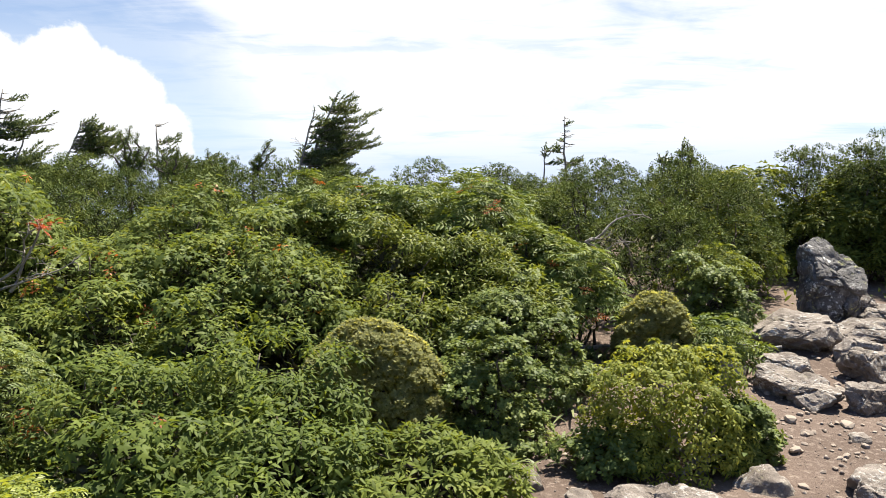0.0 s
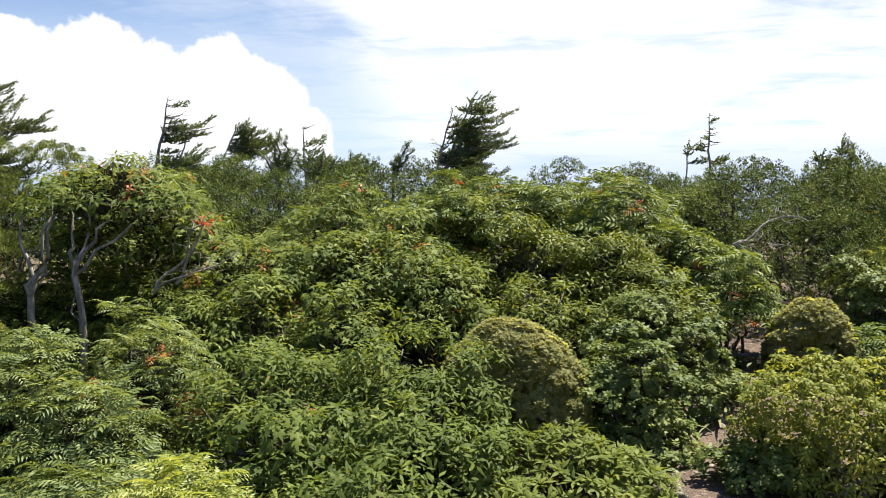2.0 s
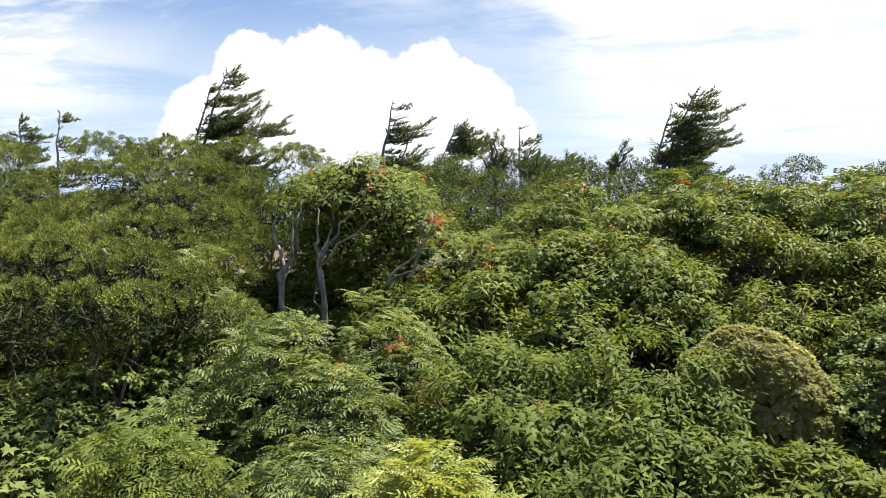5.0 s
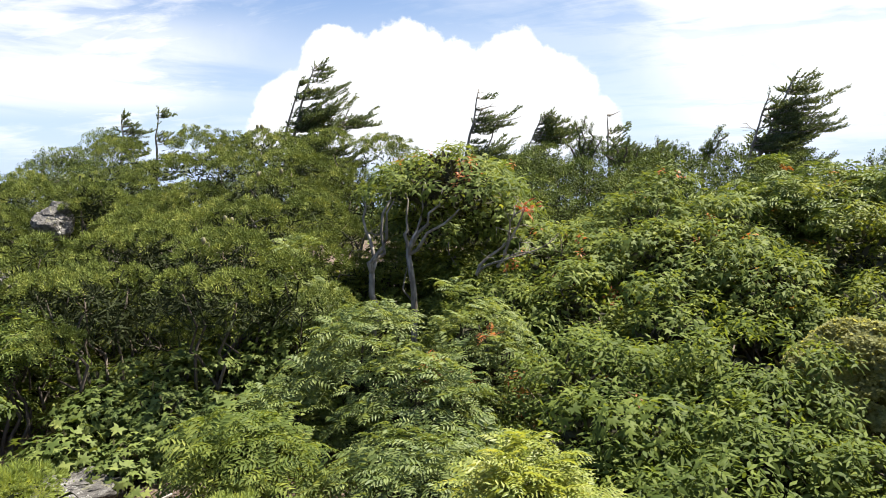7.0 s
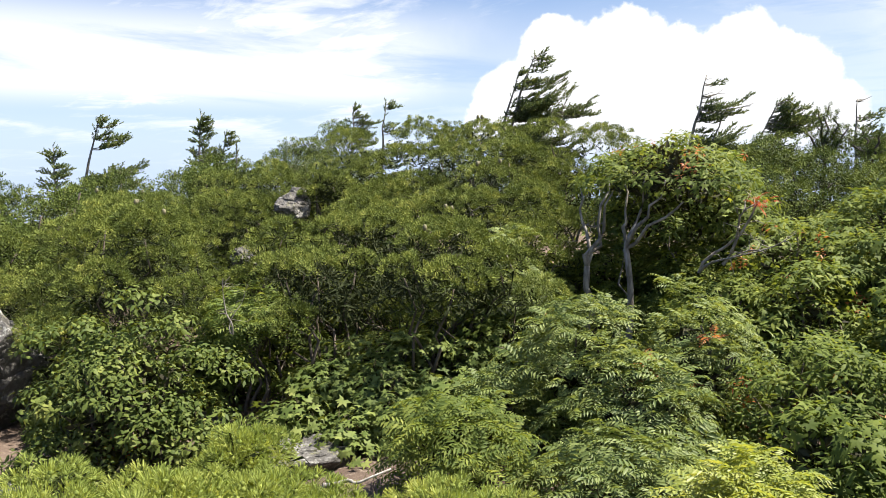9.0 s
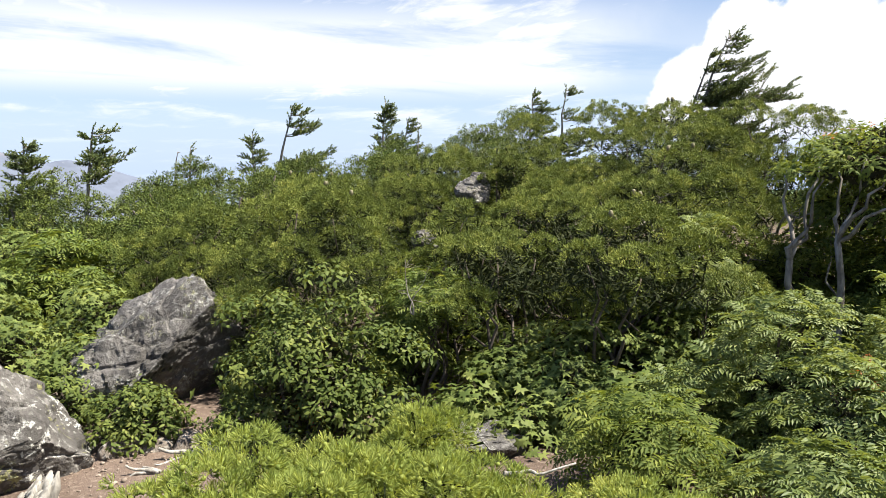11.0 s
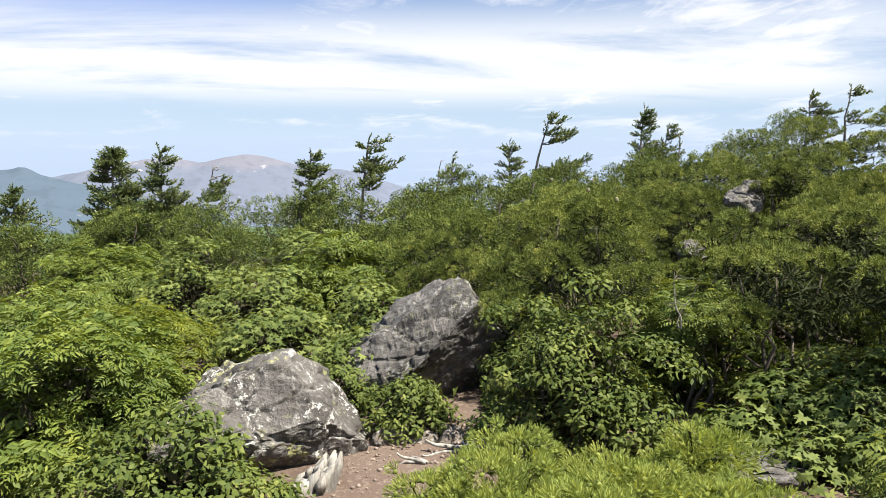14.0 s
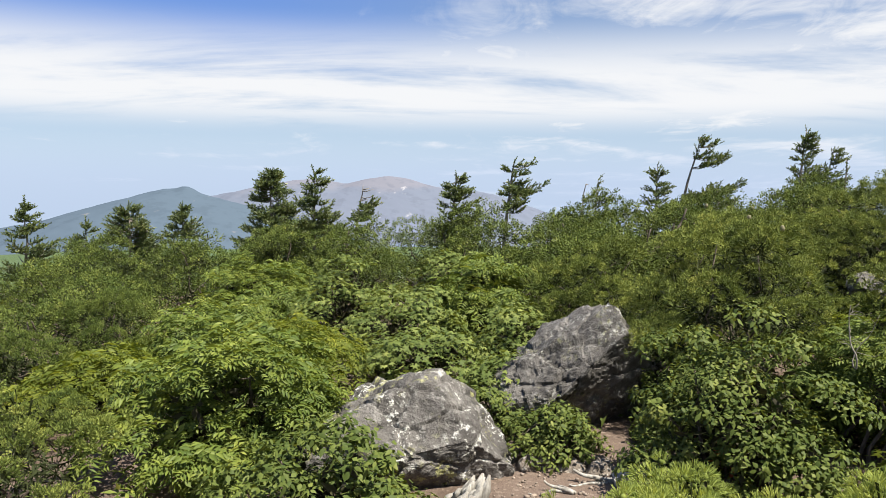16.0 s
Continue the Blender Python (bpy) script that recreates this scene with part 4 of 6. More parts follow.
shrub("maple_shrub", "shaded maple shrub with pointed lobed leaves", "shrub", "star", STAR, -3.85, 3.30, 0.30, 0.42, 0.36, lobe=0.16, density=95, count=12, low=0.05, group="maple shrubs")
rowan(-5.15, 2.72, 0.95, 0.34, 0.32, ROWAN, "rowan", "small rowan with long feathered leaves above the boulders", low=0.55)
pine(-4.75, 3.05, 0.98, 0.55, 0.42, low=0.72, lobe=0.17, turn=0.5)
pine(-5.35, 3.1, 1.08, 0.5, 0.42, low=0.74, lobe=0.17)
shrub("leafy_bush", "low leafy shrub growing against the lichened boulder", "shrub", "heart", SHADE, -4.28, -0.62, 0.34, 0.66, 0.56, lobe=0.16, density=270, size=1.15, count=10)
shrub("leafy_bush", "green shrub growing in front of the dark boulder", "shrub", "heart", SHADE, -5.45, 0.74, 0.20, 0.32, 0.33, lobe=0.13, density=290, count=10)
shrub("leafy_bush", "low reddish green shrub at the boulder's foot", "shrub", "small", AZALEA, -5.0, 1.62, 0.0, 0.24, 0.22, lobe=0.11, density=420, count=8, accent=(RED, 3, 0.9, "reddish leaves"))
shrub("leafy_shrub", "green shrub with small heart-shaped leaves behind the dark boulder", "shrub", "heart", SHADE, -6.15, 1.85, 0.62, 0.5, 0.45, lobe=0.15, density=260, count=8)
shrub("leafy_shrub", "green shrub leaning over the dark boulder", "shrub", "heart", SHADE, -5.62, 1.72, 0.46, 0.38, 0.36, lobe=0.14, density=270, count=8)
shrub("leafy_shrub", "low green shrub between the two boulders", "shrub", "heart", SHADE, -5.95, 0.28, 0.12, 0.34, 0.3, lobe=0.13, density=280, count=8)
rowan(-5.50, -1.30, 0.55, 0.95, 0.8, ROWAN, "rowan_mid", "broad green rowan shrub with feather-shaped leaves", low=0.05, lobe=0.25, density=72, flat=0.42, ragged=0.34)
pine(-4.5, -2.25, 0.12, 0.6, 0.55, near=0, label="low dwarf pine in the shrub thicket")

# the second row
THICKET = "dark green maple thicket with some orange leaves"
TALL = "tall bright green rowan shrub"
for px, py, top, rx, ry, n in ((-2.58, 5.70, 1.24, 0.72, 0.55, 3), (-1.78, 5.85, 1.36, 0.75, 0.6, 2), (-1.10, 5.75, 1.16, 0.55, 0.5, 2), (-2.30, 6.55, 1.50, 0.75, 0.6, 1), (-1.55, 6.60, 1.55, 0.7, 0.6, 2)):
    rowan(px, py, top, rx, ry, MAPLE, "mixed", THICKET, accent=red(n, 0.3), low=0.38, lobe=0.19)
for px, py, top, rx in ((-2.85, 5.02, 0.90, 0.40), (-2.32, 5.08, 0.98, 0.44), (-1.58, 5.02, 0.92, 0.44)):
    rowan(px, py, top, rx, rx * 0.85, MAPLE, "mixed", "green maple shrub at the foot of the thicket", low=0.3, lobe=0.18)
for px, py, top, rx, ry in ((-1.30, 7.40, 1.76, 0.72, 0.6), (-0.50, 7.45, 1.80, 0.8, 0.65), (0.32, 7.45, 1.75, 0.72, 0.6), (0.82, 7.00, 1.42, 0.52, 0.5), (1.12, 6.75, 1.05, 0.5, 0.45)):
    rowan(px, py, top, rx, ry, ROWAN, "rowan_mid", TALL, accent=red(1, 0.3), low=0.3, lobe=0.2)
for px, py, top, rx, ry in ((-0.50, 6.60, 1.46, 0.72, 0.5), (0.22, 6.55, 1.30, 0.6, 0.5), (-0.35, 5.75, 0.98, 0.55, 0.42), (0.55, 6.15, 1.02, 0.5, 0.42)):
    rowan(px, py, top, rx, ry, ROWAN_YELLOW, "drooping", "tall bright green shrub with drooping pointed leaves", low=0.2, lobe=0.18)
shrub("blueberry_bush", "rounded grey-green bush with tiny pale leaves", "shrub", "silver", SILVER, 1.74, 6.25, 0.74, 0.42, 0.38, lobe=0.14, density=900, size=0.95, count=10, core=300, relief=0.28)
shrub("leafy_bush", "rounded dark green bush with small leaves", "shrub", "small", SMALL, 2.45, 7.0, 0.98, 0.42, 0.40, lobe=0.14, density=380, count=10)
rowan(2.2, 6.3, 0.55, 0.45, 0.35, ROWAN, "rowan_mid", low=0.02)
rowan(2.70, 7.75, 1.15, 0.38, 0.38, ROWAN_YELLOW, "rowan_mid", low=0.3)

shrub("maple_shrub", "shaded maple shrub under the pine's boughs", "shrub", "star", MAPLE, -4.25, 3.95, 0.62, 0.55, 0.45, lobe=0.2, density=90, count=8, low=0.05, group="maple shrubs")
shrub("maple_shrub", "shaded maple shrub under the pine's boughs", "shrub", "star", MAPLE, -4.75, 4.25, 0.66, 0.45, 0.45, lobe=0.2, density=90, count=8, low=0.05, group="maple shrubs")

for px, py, top, rx in ((-3.62, 4.25, 0.42, 0.40), (-4.05, 3.75, 0.48, 0.42), (-4.55, 3.55, 0.45, 0.42), (-4.95, 3.25, 0.42, 0.40), (-3.95, 3.0, 0.30, 0.36),
                        (-4.42, 2.55, 0.26, 0.32), (-4.02, 2.70, 0.14, 0.30), (-4.18, 3.02, 0.46, 0.36), (-4.62, 2.92, 0.52, 0.36)):
    shrub("maple_shrub", "shaded maple shrub under the pine's boughs", "shrub", "star", STAR, px, py, top, rx, rx * 0.85, lobe=0.17, density=95, count=6, low=0.05, group="maple shrubs")

# rowan trees with bare grey trunks over a dark hollow
def forked_trunk(thing, root, fork, tips, radius, seed):
    """A bare grey trunk under a crown: a stem to the fork and limbs from it."""
    rng = np.random.default_rng(seed)
    base = np.array(thing.location)
    root, fork = np.array(root) - base, np.array(fork) - base
    piece("trunk", tube(bent(rng, root, fork, 0.03, 6), np.linspace(radius, radius * 0.75, 6), 7), BARK, thing, "bare grey trunk", smooth=True)
    for tip in tips:
        piece("limb", tube(bent(rng, fork, np.array(tip) - base, 0.05, 7), np.linspace(radius * 0.6, radius * 0.2, 7), 6), BARK, thing, smooth=True)


maple_tree = rowan(-3.62, 5.48, 1.86, 1.05, 0.50, MAPLE, "mixed", "small maple tree with a spreading crown on grey trunks", low=1.34, count=1, stem=0.012, bark=BARK, accent=red(2, 0.3), full=0.62, ragged=0.40, lobe=0.21, density=100, turn=-0.45)
rowan(-3.95, 6.25, 1.74, 0.95, 0.65, MAPLE, "mixed", "maple shrub with a broad crown behind the grey trunks", low=0.9, full=0.6, lobe=0.19, bark=BARK)
forked_trunk(maple_tree, (-3.66, 4.92, -0.05), (-3.68, 4.86, 0.72), ((-3.98, 4.95, 1.32), (-3.55, 5.0, 1.30), (-3.78, 5.1, 1.42)), 0.034, 3)
forked_trunk(maple_tree, (-3.38, 5.12, 0.0), (-3.42, 5.05, 0.88), ((-3.62, 5.15, 1.36), (-3.15, 5.2, 1.40), (-3.32, 5.15, 1.45), (-3.0, 5.25, 1.25)), 0.030, 4)
rowan(-4.20, 4.28, 1.26, 0.36, 0.36, ROWAN_PALE, "rowan", "young rowan with drooping feathered leaves", low=0.42, bark=BARK, lobe=0.15, density=80)
rowan(-3.3, 6.3, 1.35, 0.6, 0.5, STAR, "star", "green maple shrub with star-shaped leaves", low=0.3)
rowan(-2.75, 6.6, 1.25, 0.6, 0.5, STAR, "star", "green maple shrub with star-shaped leaves", low=0.2)

# the pine knoll
pine(-5.0, 4.75, 1.42, 1.05, 0.8, low=0.48, cones=4, lobe=0.22, turn=0.5)
pine(-6.0, 5.6, 1.85, 1.15, 0.9, low=0.7, cones=3, lobe=0.24, turn=0.5)
pine(-7.0, 6.6, 2.02, 1.3, 1.1, low=0.5, lobe=0.26, cones=2)
pine(-5.6, 6.9, 1.95, 0.9, 0.8, low=0.8, lobe=0.24)
pine(-4.25, 3.85, 1.08, 0.80, 0.55, low=0.70, lobe=0.2, turn=0.4, cones=3)
pine(-4.15, 3.38, 0.98, 0.72, 0.48, low=0.80, lobe=0.18, turn=0.6, cones=2)
pine(-4.9, 3.4, 0.98, 0.5, 0.4, low=0.62, lobe=0.18)
pine(-4.95, 3.95, 1.18, 0.75, 0.55, low=0.72, lobe=0.2, turn=0.5)
pine(-5.45, 3.95, 1.25, 0.7, 0.6, low=0.70, lobe=0.2)
pine(-6.1, 2.15, 1.22, 0.85, 0.75, low=0.55, cones=2, lobe=0.21)
pine(-7.25, 2.75, 1.30, 0.80, 0.7, low=0.4, cones=3, lobe=0.22)
pine(-8.0, 4.3, 1.60, 1.0, 0.9, low=0.2, lobe=0.24)
pine(-6.20, 2.75, 0.95, 0.5, 0.45, low=0.4, lobe=0.2)
pine(-7.25, 4.5, 1.42, 0.6, 0.5, low=0.05, lobe=0.2)
pine(-7.4, 3.75, 1.25, 0.5, 0.45, low=0.1, lobe=0.2)
pine(-6.30, 3.72, 0.98, 0.34, 0.34, low=0.35, lobe=0.16)
pine(-6.0, 3.22, 0.52, 0.36, 0.34, low=0.2, lobe=0.16)
pine(-8.6, 6.2, 1.95, 1.1, 0.9, low=0.2, lobe=0.25)
pine(-7.4, 1.5, 1.02, 0.8, 0.6, low=0.3, lobe=0.22)

pine(-6.72, 4.42, 1.52, 0.42, 0.36, low=0.95, lobe=0.16)

# upright pine sprigs on the skyline


def pine_sprig(x, y, low, tips, label="dwarf pine with upright shoots on the skyline"):
    """A few bare-footed stems that rise out of the thicket, bristling with tufts towards their tips. tips: offsets and heights."""
    rng = np.random.default_rng(int(abs(x * 313 + y * 171) * 10))
    thing = new("dwarf_pine")
    z = float(ground_z(x, y))
    thing.location = (x, y, z)
    tagged(thing, label, "pine shrub", "skyline pines")
    pos, axis = [], []
    for dx, dy, top in tips:
        p = bent(rng, (0, 0, low - z), (dx, dy, top - z - 0.05), 0.04, 8)
        p = np.concatenate((np.array(((0, 0, -0.05),)), p))
        piece("stem", tube(p, np.linspace(0.026, 0.008, 9), 5), BARK_DARK, thing, smooth=True)
        for s in np.linspace(0.25, 1.0, int(9 + 22 * (top - low))):
            c = np.array([np.interp(s * 8, np.arange(9), p[:, k]) for k in range(3)])
            for _ in range(2 if s > 0.5 else 3):
                pos.append(c + rng.normal(0, 0.02 + 0.06 * (1 - s), 3))
                axis.append(UP * rng.uniform(0.3, 1.2) + rng.normal(0, 0.5, 3))
    piece("crown", strewn(rng, SHOOTS["pine"], np.array(pos), np.array(axis), rng.uniform(0.8, 1.1, len(pos))), PINE_DARK, thing)


pine_sprig(-4.31, 10.68, 1.55, ((-0.12, 0, 2.28), (0.02, 0, 2.33), (0.14, 0, 2.22), (0.26, 0.05, 2.05), (-0.3, 0, 2.02), (0.1, 0.1, 2.0), (-0.16, 0.1, 2.05)))
pine_sprig(-3.75, 10.7, 1.5, ((-0.12, 0, 1.98), (0.10, 0, 2.02), (0.26, 0, 1.88), (-0.3, 0, 1.90)))
pine_sprig(-2.70, 11.04, 1.6, ((0.22, 0, 2.16), (0.32, 0, 2.06), (0.08, 0, 1.98), (0.0, 0.1, 1.88)), "leaning dwarf pine shoot on the skyline")
pine_sprig(-3.2, 10.9, 1.5, ((-0.1, 0, 2.0), (0.15, 0, 1.94), (0.3, 0, 1.9)))
pine_sprig(3.30, 10.5, 1.5, ((0.0, 0, 2.10), (0.06, 0, 2.05), (-0.12, 0, 1.85)))

for px, py, top, rx in ((-6.3, 11.0, 1.95, 0.7), (-5.2, 10.8, 1.90, 0.7), (-4.25, 10.8, 1.98, 0.6), (-3.3, 10.9, 1.92, 0.6), (-2.4, 11.2, 1.88, 0.6), (-1.5, 11.2, 1.85, 0.7), (-0.4, 11.0, 1.80, 0.8), (0.8, 11.0, 1.80, 0.8), (2.2, 11.2, 1.88, 0.8), (3.4, 11.0, 1.95, 0.7)):
    pine(px, py, top, rx, rx * 0.8, near=-1, mat=PINE_DARK, lobe=0.22, low=0.4, group="skyline pines", label="dark green dwarf pine on the skyline")

for px, py, top, rx in ((4.6, 9.9, 2.05, 0.6), (5.3, 9.5, 2.25, 0.6), (5.8, 9.3, 2.32, 0.7)):
    pine(px, py, top, rx, rx * 0.8, near=-1, mat=PINE_DARK, lobe=0.18, low=0.3, group="skyline pines", label="dark green dwarf pine on the skyline")

# the far pines and rowans ahead
for px, py, top, rx in ((-4.3, 9.6, 1.85, 1.1), (-2.9, 9.9, 1.85, 1.0), (-1.9, 9.6, 1.70, 0.9), (-5.5, 9.2, 1.8, 1.0), (-2.5, 8.3, 1.45, 0.9), (-3.9, 8.2, 1.5, 0.9), (-1.3, 8.6, 1.55, 0.7),
                         (1.7, 8.9, 1.75, 1.0), (2.9, 9.1, 1.8, 1.1), (2.2, 8.0, 1.40, 0.9), (3.1, 8.6, 1.5, 0.65), (4.95, 10.0, 1.95, 0.9)):
    pine(px, py, top, rx, rx * 0.8, near=-1, mat=PINE_DARK, lobe=0.25, low=0.3, group="far dwarf pines", label="dark green dwarf pine at the edge of the plateau")
for px, py, top, rx, mat in ((0.0, 8.6, 1.52, 0.9, ROWAN), (0.7, 8.3, 1.45, 0.6, ROWAN), (3.45, 8.95, 1.30, 0.45, ROWAN_YELLOW), (4.9, 9.6, 1.6, 0.6, ROWAN_YELLOW), (1.2, 9.6, 1.75, 0.6, ROWAN),
                              (3.9, 10.0, 2.0, 0.7, ROWAN_YELLOW), (5.5, 9.5, 1.6, 0.6, ROWAN_YELLOW), (5.3, 9.8, 2.0, 0.8, ROWAN)):
    rowan(px, py, top, rx, rx * 0.85, mat, "rowan_far", "green rowan shrub at the far edge of the plateau", low=0.2, lobe=0.2, group="far rowans")

# the slope beyond the boulders
for px, py, top, rx, mat in ((-6.9, -0.1, 0.40, 0.7, ROWAN), (-6.3, 0.55, 0.35, 0.45, ROWAN_YELLOW), (-7.1, 0.75, 0.62, 0.55, ROWAN_YELLOW), (-7.9, -0.3, 0.62, 0.7, ROWAN), (-7.0, -1.2, 0.35, 0.7, ROWAN_YELLOW),
                              (-7.6, -2.1, 0.35, 0.8, ROWAN), (-8.9, -0.9, 0.78, 0.7, ROWAN_YELLOW), (-8.6, 0.6, 0.85, 0.7, ROWAN), (-9.3, 0.2, 0.9, 0.6, ROWAN), (-6.4, -2.6, 0.2, 0.7, ROWAN_YELLOW),
                              (-9.6, -2.0, 0.65, 0.8, ROWAN)):
    if int(abs(px) * 10) % 2:
        rowan(px, py, top, rx, rx * 0.85, STAR, "star", "green maple shrub on the slope beyond the boulders", low=0.08, group="slope maples", size=0.8, density=95)
    else:
        rowan(px, py, top, rx, rx * 0.85, mat, "rowan_mid", "green rowan shrub on the slope beyond the boulders", low=0.08, group="slope rowans")
for px, py, top, rx in ((-8.3, -3.3, 0.38, 0.8), (-7.4, -3.6, 0.18, 0.8), (-9.6, -4.2, 0.45, 0.9), (-10.5, -2.9, 0.68, 0.9), (-8.0, 1.7, 1.05, 0.8), (-9.5, 1.6, 1.1, 0.8), (-10.2, 0.8, 1.0, 0.8),
                         (-10.6, -0.9, 0.85, 0.8), (-10.8, 2.4, 1.2, 0.9), (-9.6, 3.0, 1.25, 0.9), (-6.6, -4.4, -0.05, 0.8), (-5.6, -3.4, 0.0, 0.7), (-11.4, -4.6, 0.55, 0.9), (-11.9, -2.2, 0.7, 0.9),
                         (-11.8, 0.6, 0.95, 0.9), (-12.3, 2.2, 1.05, 0.9), (-12.0, 4.2, 1.25, 1.0), (-11.0, 5.4, 1.5, 1.0), (-10.0, 4.6, 1.5, 0.9), (-11.8, 7.4, 1.85, 1.1), (-12.8, 9.0, 2.1, 1.2)):
    pine(px, py, top + (0.12 if py < -2 else 0.20), rx, rx * 0.85, near=-1, mat=PINE_DARK if px < -6.0 else PINE, lobe=0.23, low=0.15, group="far dwarf pines", label="dwarf pine in the thicket on the slope")

for px, py, top, rx in ((-6.35, -3.25, 0.30, 0.6), (-5.6, -2.75, 0.02, 0.5), (-7.6, -3.0, 0.45, 0.6), (-6.9, -4.1, 0.22, 0.6)):
    pine(px, py, top, rx, rx * 0.85, near=0, mat=PINE_DARK, low=0.1, label="dark green dwarf pine in the thicket on the slope")

# dark undergrowth in the hollows beneath the trees and pines
for px, py, top, rx in ((-4.4, 6.5, 0.95, 0.7), (-3.6, 6.0, 0.70, 0.6), (-4.9, 5.6, 0.75, 0.6), (-5.4, 4.6, 0.55, 0.7), (-6.0, 3.9, 0.45, 0.6), (-5.4, 3.2, 0.40, 0.5), (-6.6, 4.9, 0.75, 0.7),
                         (-3.2, 5.4, 0.55, 0.5), (-4.05, 5.3, 0.66, 0.5), (-3.55, 5.5, 0.62, 0.5), (-4.35, 4.85, 0.6, 0.5), (-4.4, 5.75, 1.12, 0.55), (-3.8, 6.0, 1.15, 0.5), (-3.25, 6.1, 1.1, 0.45), (-7.2, 3.9, 0.6, 0.6), (-5.6, 2.6, 0.45, 0.5)):
    shrub("leafy_bush", "shaded leafy shrub in the hollow under the pines", "shrub", "rowan_mid", MAPLE, px, py, top, rx, rx * 0.85, lobe=0.2, density=42, count=6, core=40, group="shaded shrubs")

# the plateau's far thicket, down to where the slope falls away
far_rng = np.random.default_rng(88)
made = 0
while made < 15:
    r, a = far_rng.uniform(12.6, 17.5), far_rng.uniform(radians(52), radians(205))
    px, py = r * math.cos(a), r * math.sin(a)
    share = min(1.0, max(0.0, (a - radians(112)) / radians(60)))
    top = 1.75 - 0.80 * share + far_rng.uniform(-0.15, 0.10)
    pine(px, py, top, far_rng.uniform(0.9, 1.3), near=-1, mat=PINE_DARK, lobe=0.34, low=0.15, group="far dwarf pines", label="dark green dwarf pine at the edge of the plateau")
    made += 1

for k in range(len(PINES)):
    grow_pine(k)

# ---- wind-swept firs ----
LEE = unit(np.array((0.72, 0.69, 0.0)))


def fir(x, y, tip, lean=(0.0, 0.0), reach=0.55, flag=0.6, bare=0.0, clear=0.35, count=46, label="wind-swept fir with branches streaming to one side", seed=0, limbs=1, spread=0.3):
    """A stunted fir: leaning trunks, bare to windward, with uneven boughs of short shoots that stream to the lee. clear: share of the trunk without boughs; bare: share of dead boughs near the tip."""
    rng = np.random.default_rng(seed or int(abs(x * 911 + y * 577) * 10) + 3)
    calm = flag < 0.46
    clear, count, reach = clear * (0.25 if calm else 0.4), count * (1.9 if calm else 1.2), reach * (0.85 if calm else 1.0)
    z = float(ground_z(x, y))
    thing = new("wind_swept_fir")
    thing.location = (x, y, z)
    tagged(thing, label, "fir tree", "wind-swept firs")
    twigs, pos, axis = [], [], []
    for limb in range(limbs):
        high = (tip - z) * (1.0 if limb == 0 else rng.uniform(0.74, 0.90))
        off = LEE * (0.0 if limb == 0 else spread * rng.uniform(0.6, 1.2) * (1 if limb % 2 else -1))
        n = 14
        t = np.linspace(0, 1, n)
        sway = np.cumsum(rng.normal(0, 0.012, (n, 3)), axis=0) * high * 0.5
        line = np.stack((lean[0] * t ** 1.5, lean[1] * t ** 1.5, high * t), 1) + sway * np.array((1, 1, 0))
        line[:, :2] += off[:2] * t[:, None] ** 0.6
        line[0, 2] = -0.08
        piece("trunk", tube(line, 0.040 * (1.02 - t) ** 0.9 * (high / 2.2) + 0.004, 6), BARK, thing, smooth=True)
        boughs = int(count * (1.0 if limb == 0 else 0.6))
        tiers = clear + (1 - clear) * (np.linspace(0, 1, max(12, boughs // 5)) ** 0.9 if calm else rng.uniform(0, 1, max(9, boughs // 4)))
        for _ in range(boughs):
            h = float(np.clip(rng.choice(tiers) + rng.normal(0, 0.02), 0.05, 0.985))
            base = np.array([np.interp(h, t, line[:, c]) for c in range(3)])
            az = rng.uniform(0, 6.283)
            o = np.array((math.cos(az), math.sin(az), 0.0))
            lee = float(o @ LEE)
            windward = lee < -0.1
            if windward and rng.random() < flag * 0.8:
                continue
            o = unit(o * (1 - flag * 0.62) + LEE * flag * 0.8)
            taper = 0.10 + 1.45 * (1 - h) if calm else 0.16 + 0.95 * (1 - h) ** 0.8
            long = reach * taper * (1 + flag * 0.75 * lee) * float(rng.lognormal(-0.12, 0.14 if calm else 0.36))
            long = min(long, reach * 1.25)
            if long < 0.06:
                continue
            m = max(4, int(long / 0.055))
            s = np.linspace(0, 1, m)
            rise, hook = rng.uniform(-0.18, 0.20 + 0.10 * flag), rng.uniform(0.0, 0.22)
            p = base + o * (s * long)[:, None] + UP * ((rise * s - 0.22 * s * (1 - s) + hook * s * s) * long)[:, None] + np.cumsum(rng.normal(0, 0.006, (m, 3)), axis=0)
            twigs.append(tube(p, np.linspace(0.011, 0.003, m), 3))
            dying = h > 1 - bare and rng.random() < 0.85 or windward and rng.random() < 0.7 * flag
            side = np.cross(o, UP)
            for j in range(1, m):
                if s[j] < (0.05 if calm else 0.12):
                    continue
                for sg in (-1, 1):
                    if rng.random() < 0.12:
                        continue
                    arm = (0.05 + 0.42 * long * (1 - s[j])) * rng.uniform(0.6, 1.2)
                    way = unit(o * 0.7 + side * sg * rng.uniform(0.5, 1.0) + UP * rng.uniform(-0.05, 0.25))
                    if dying:
                        if rng.random() < 0.35:
                            twigs.append(tube(np.stack((p[j], p[j] + way * arm)), (0.004, 0.002), 3))
                        continue
                    for q in np.arange(0.0, arm, 0.085):
                        pos.append(p[j] + way * q)
                        axis.append(way * 0.7 + UP * rng.uniform(0.1, 1.0) + o * 0.25)
            if not dying:
                pos.append(p[-1])
                axis.append(o + UP * 0.4)
        if bare < 0.1:
            for q in np.linspace(0.84, 0.99, 6):
                pos.append(np.array([np.interp(q, t, line[:, c]) for c in range(3)]))
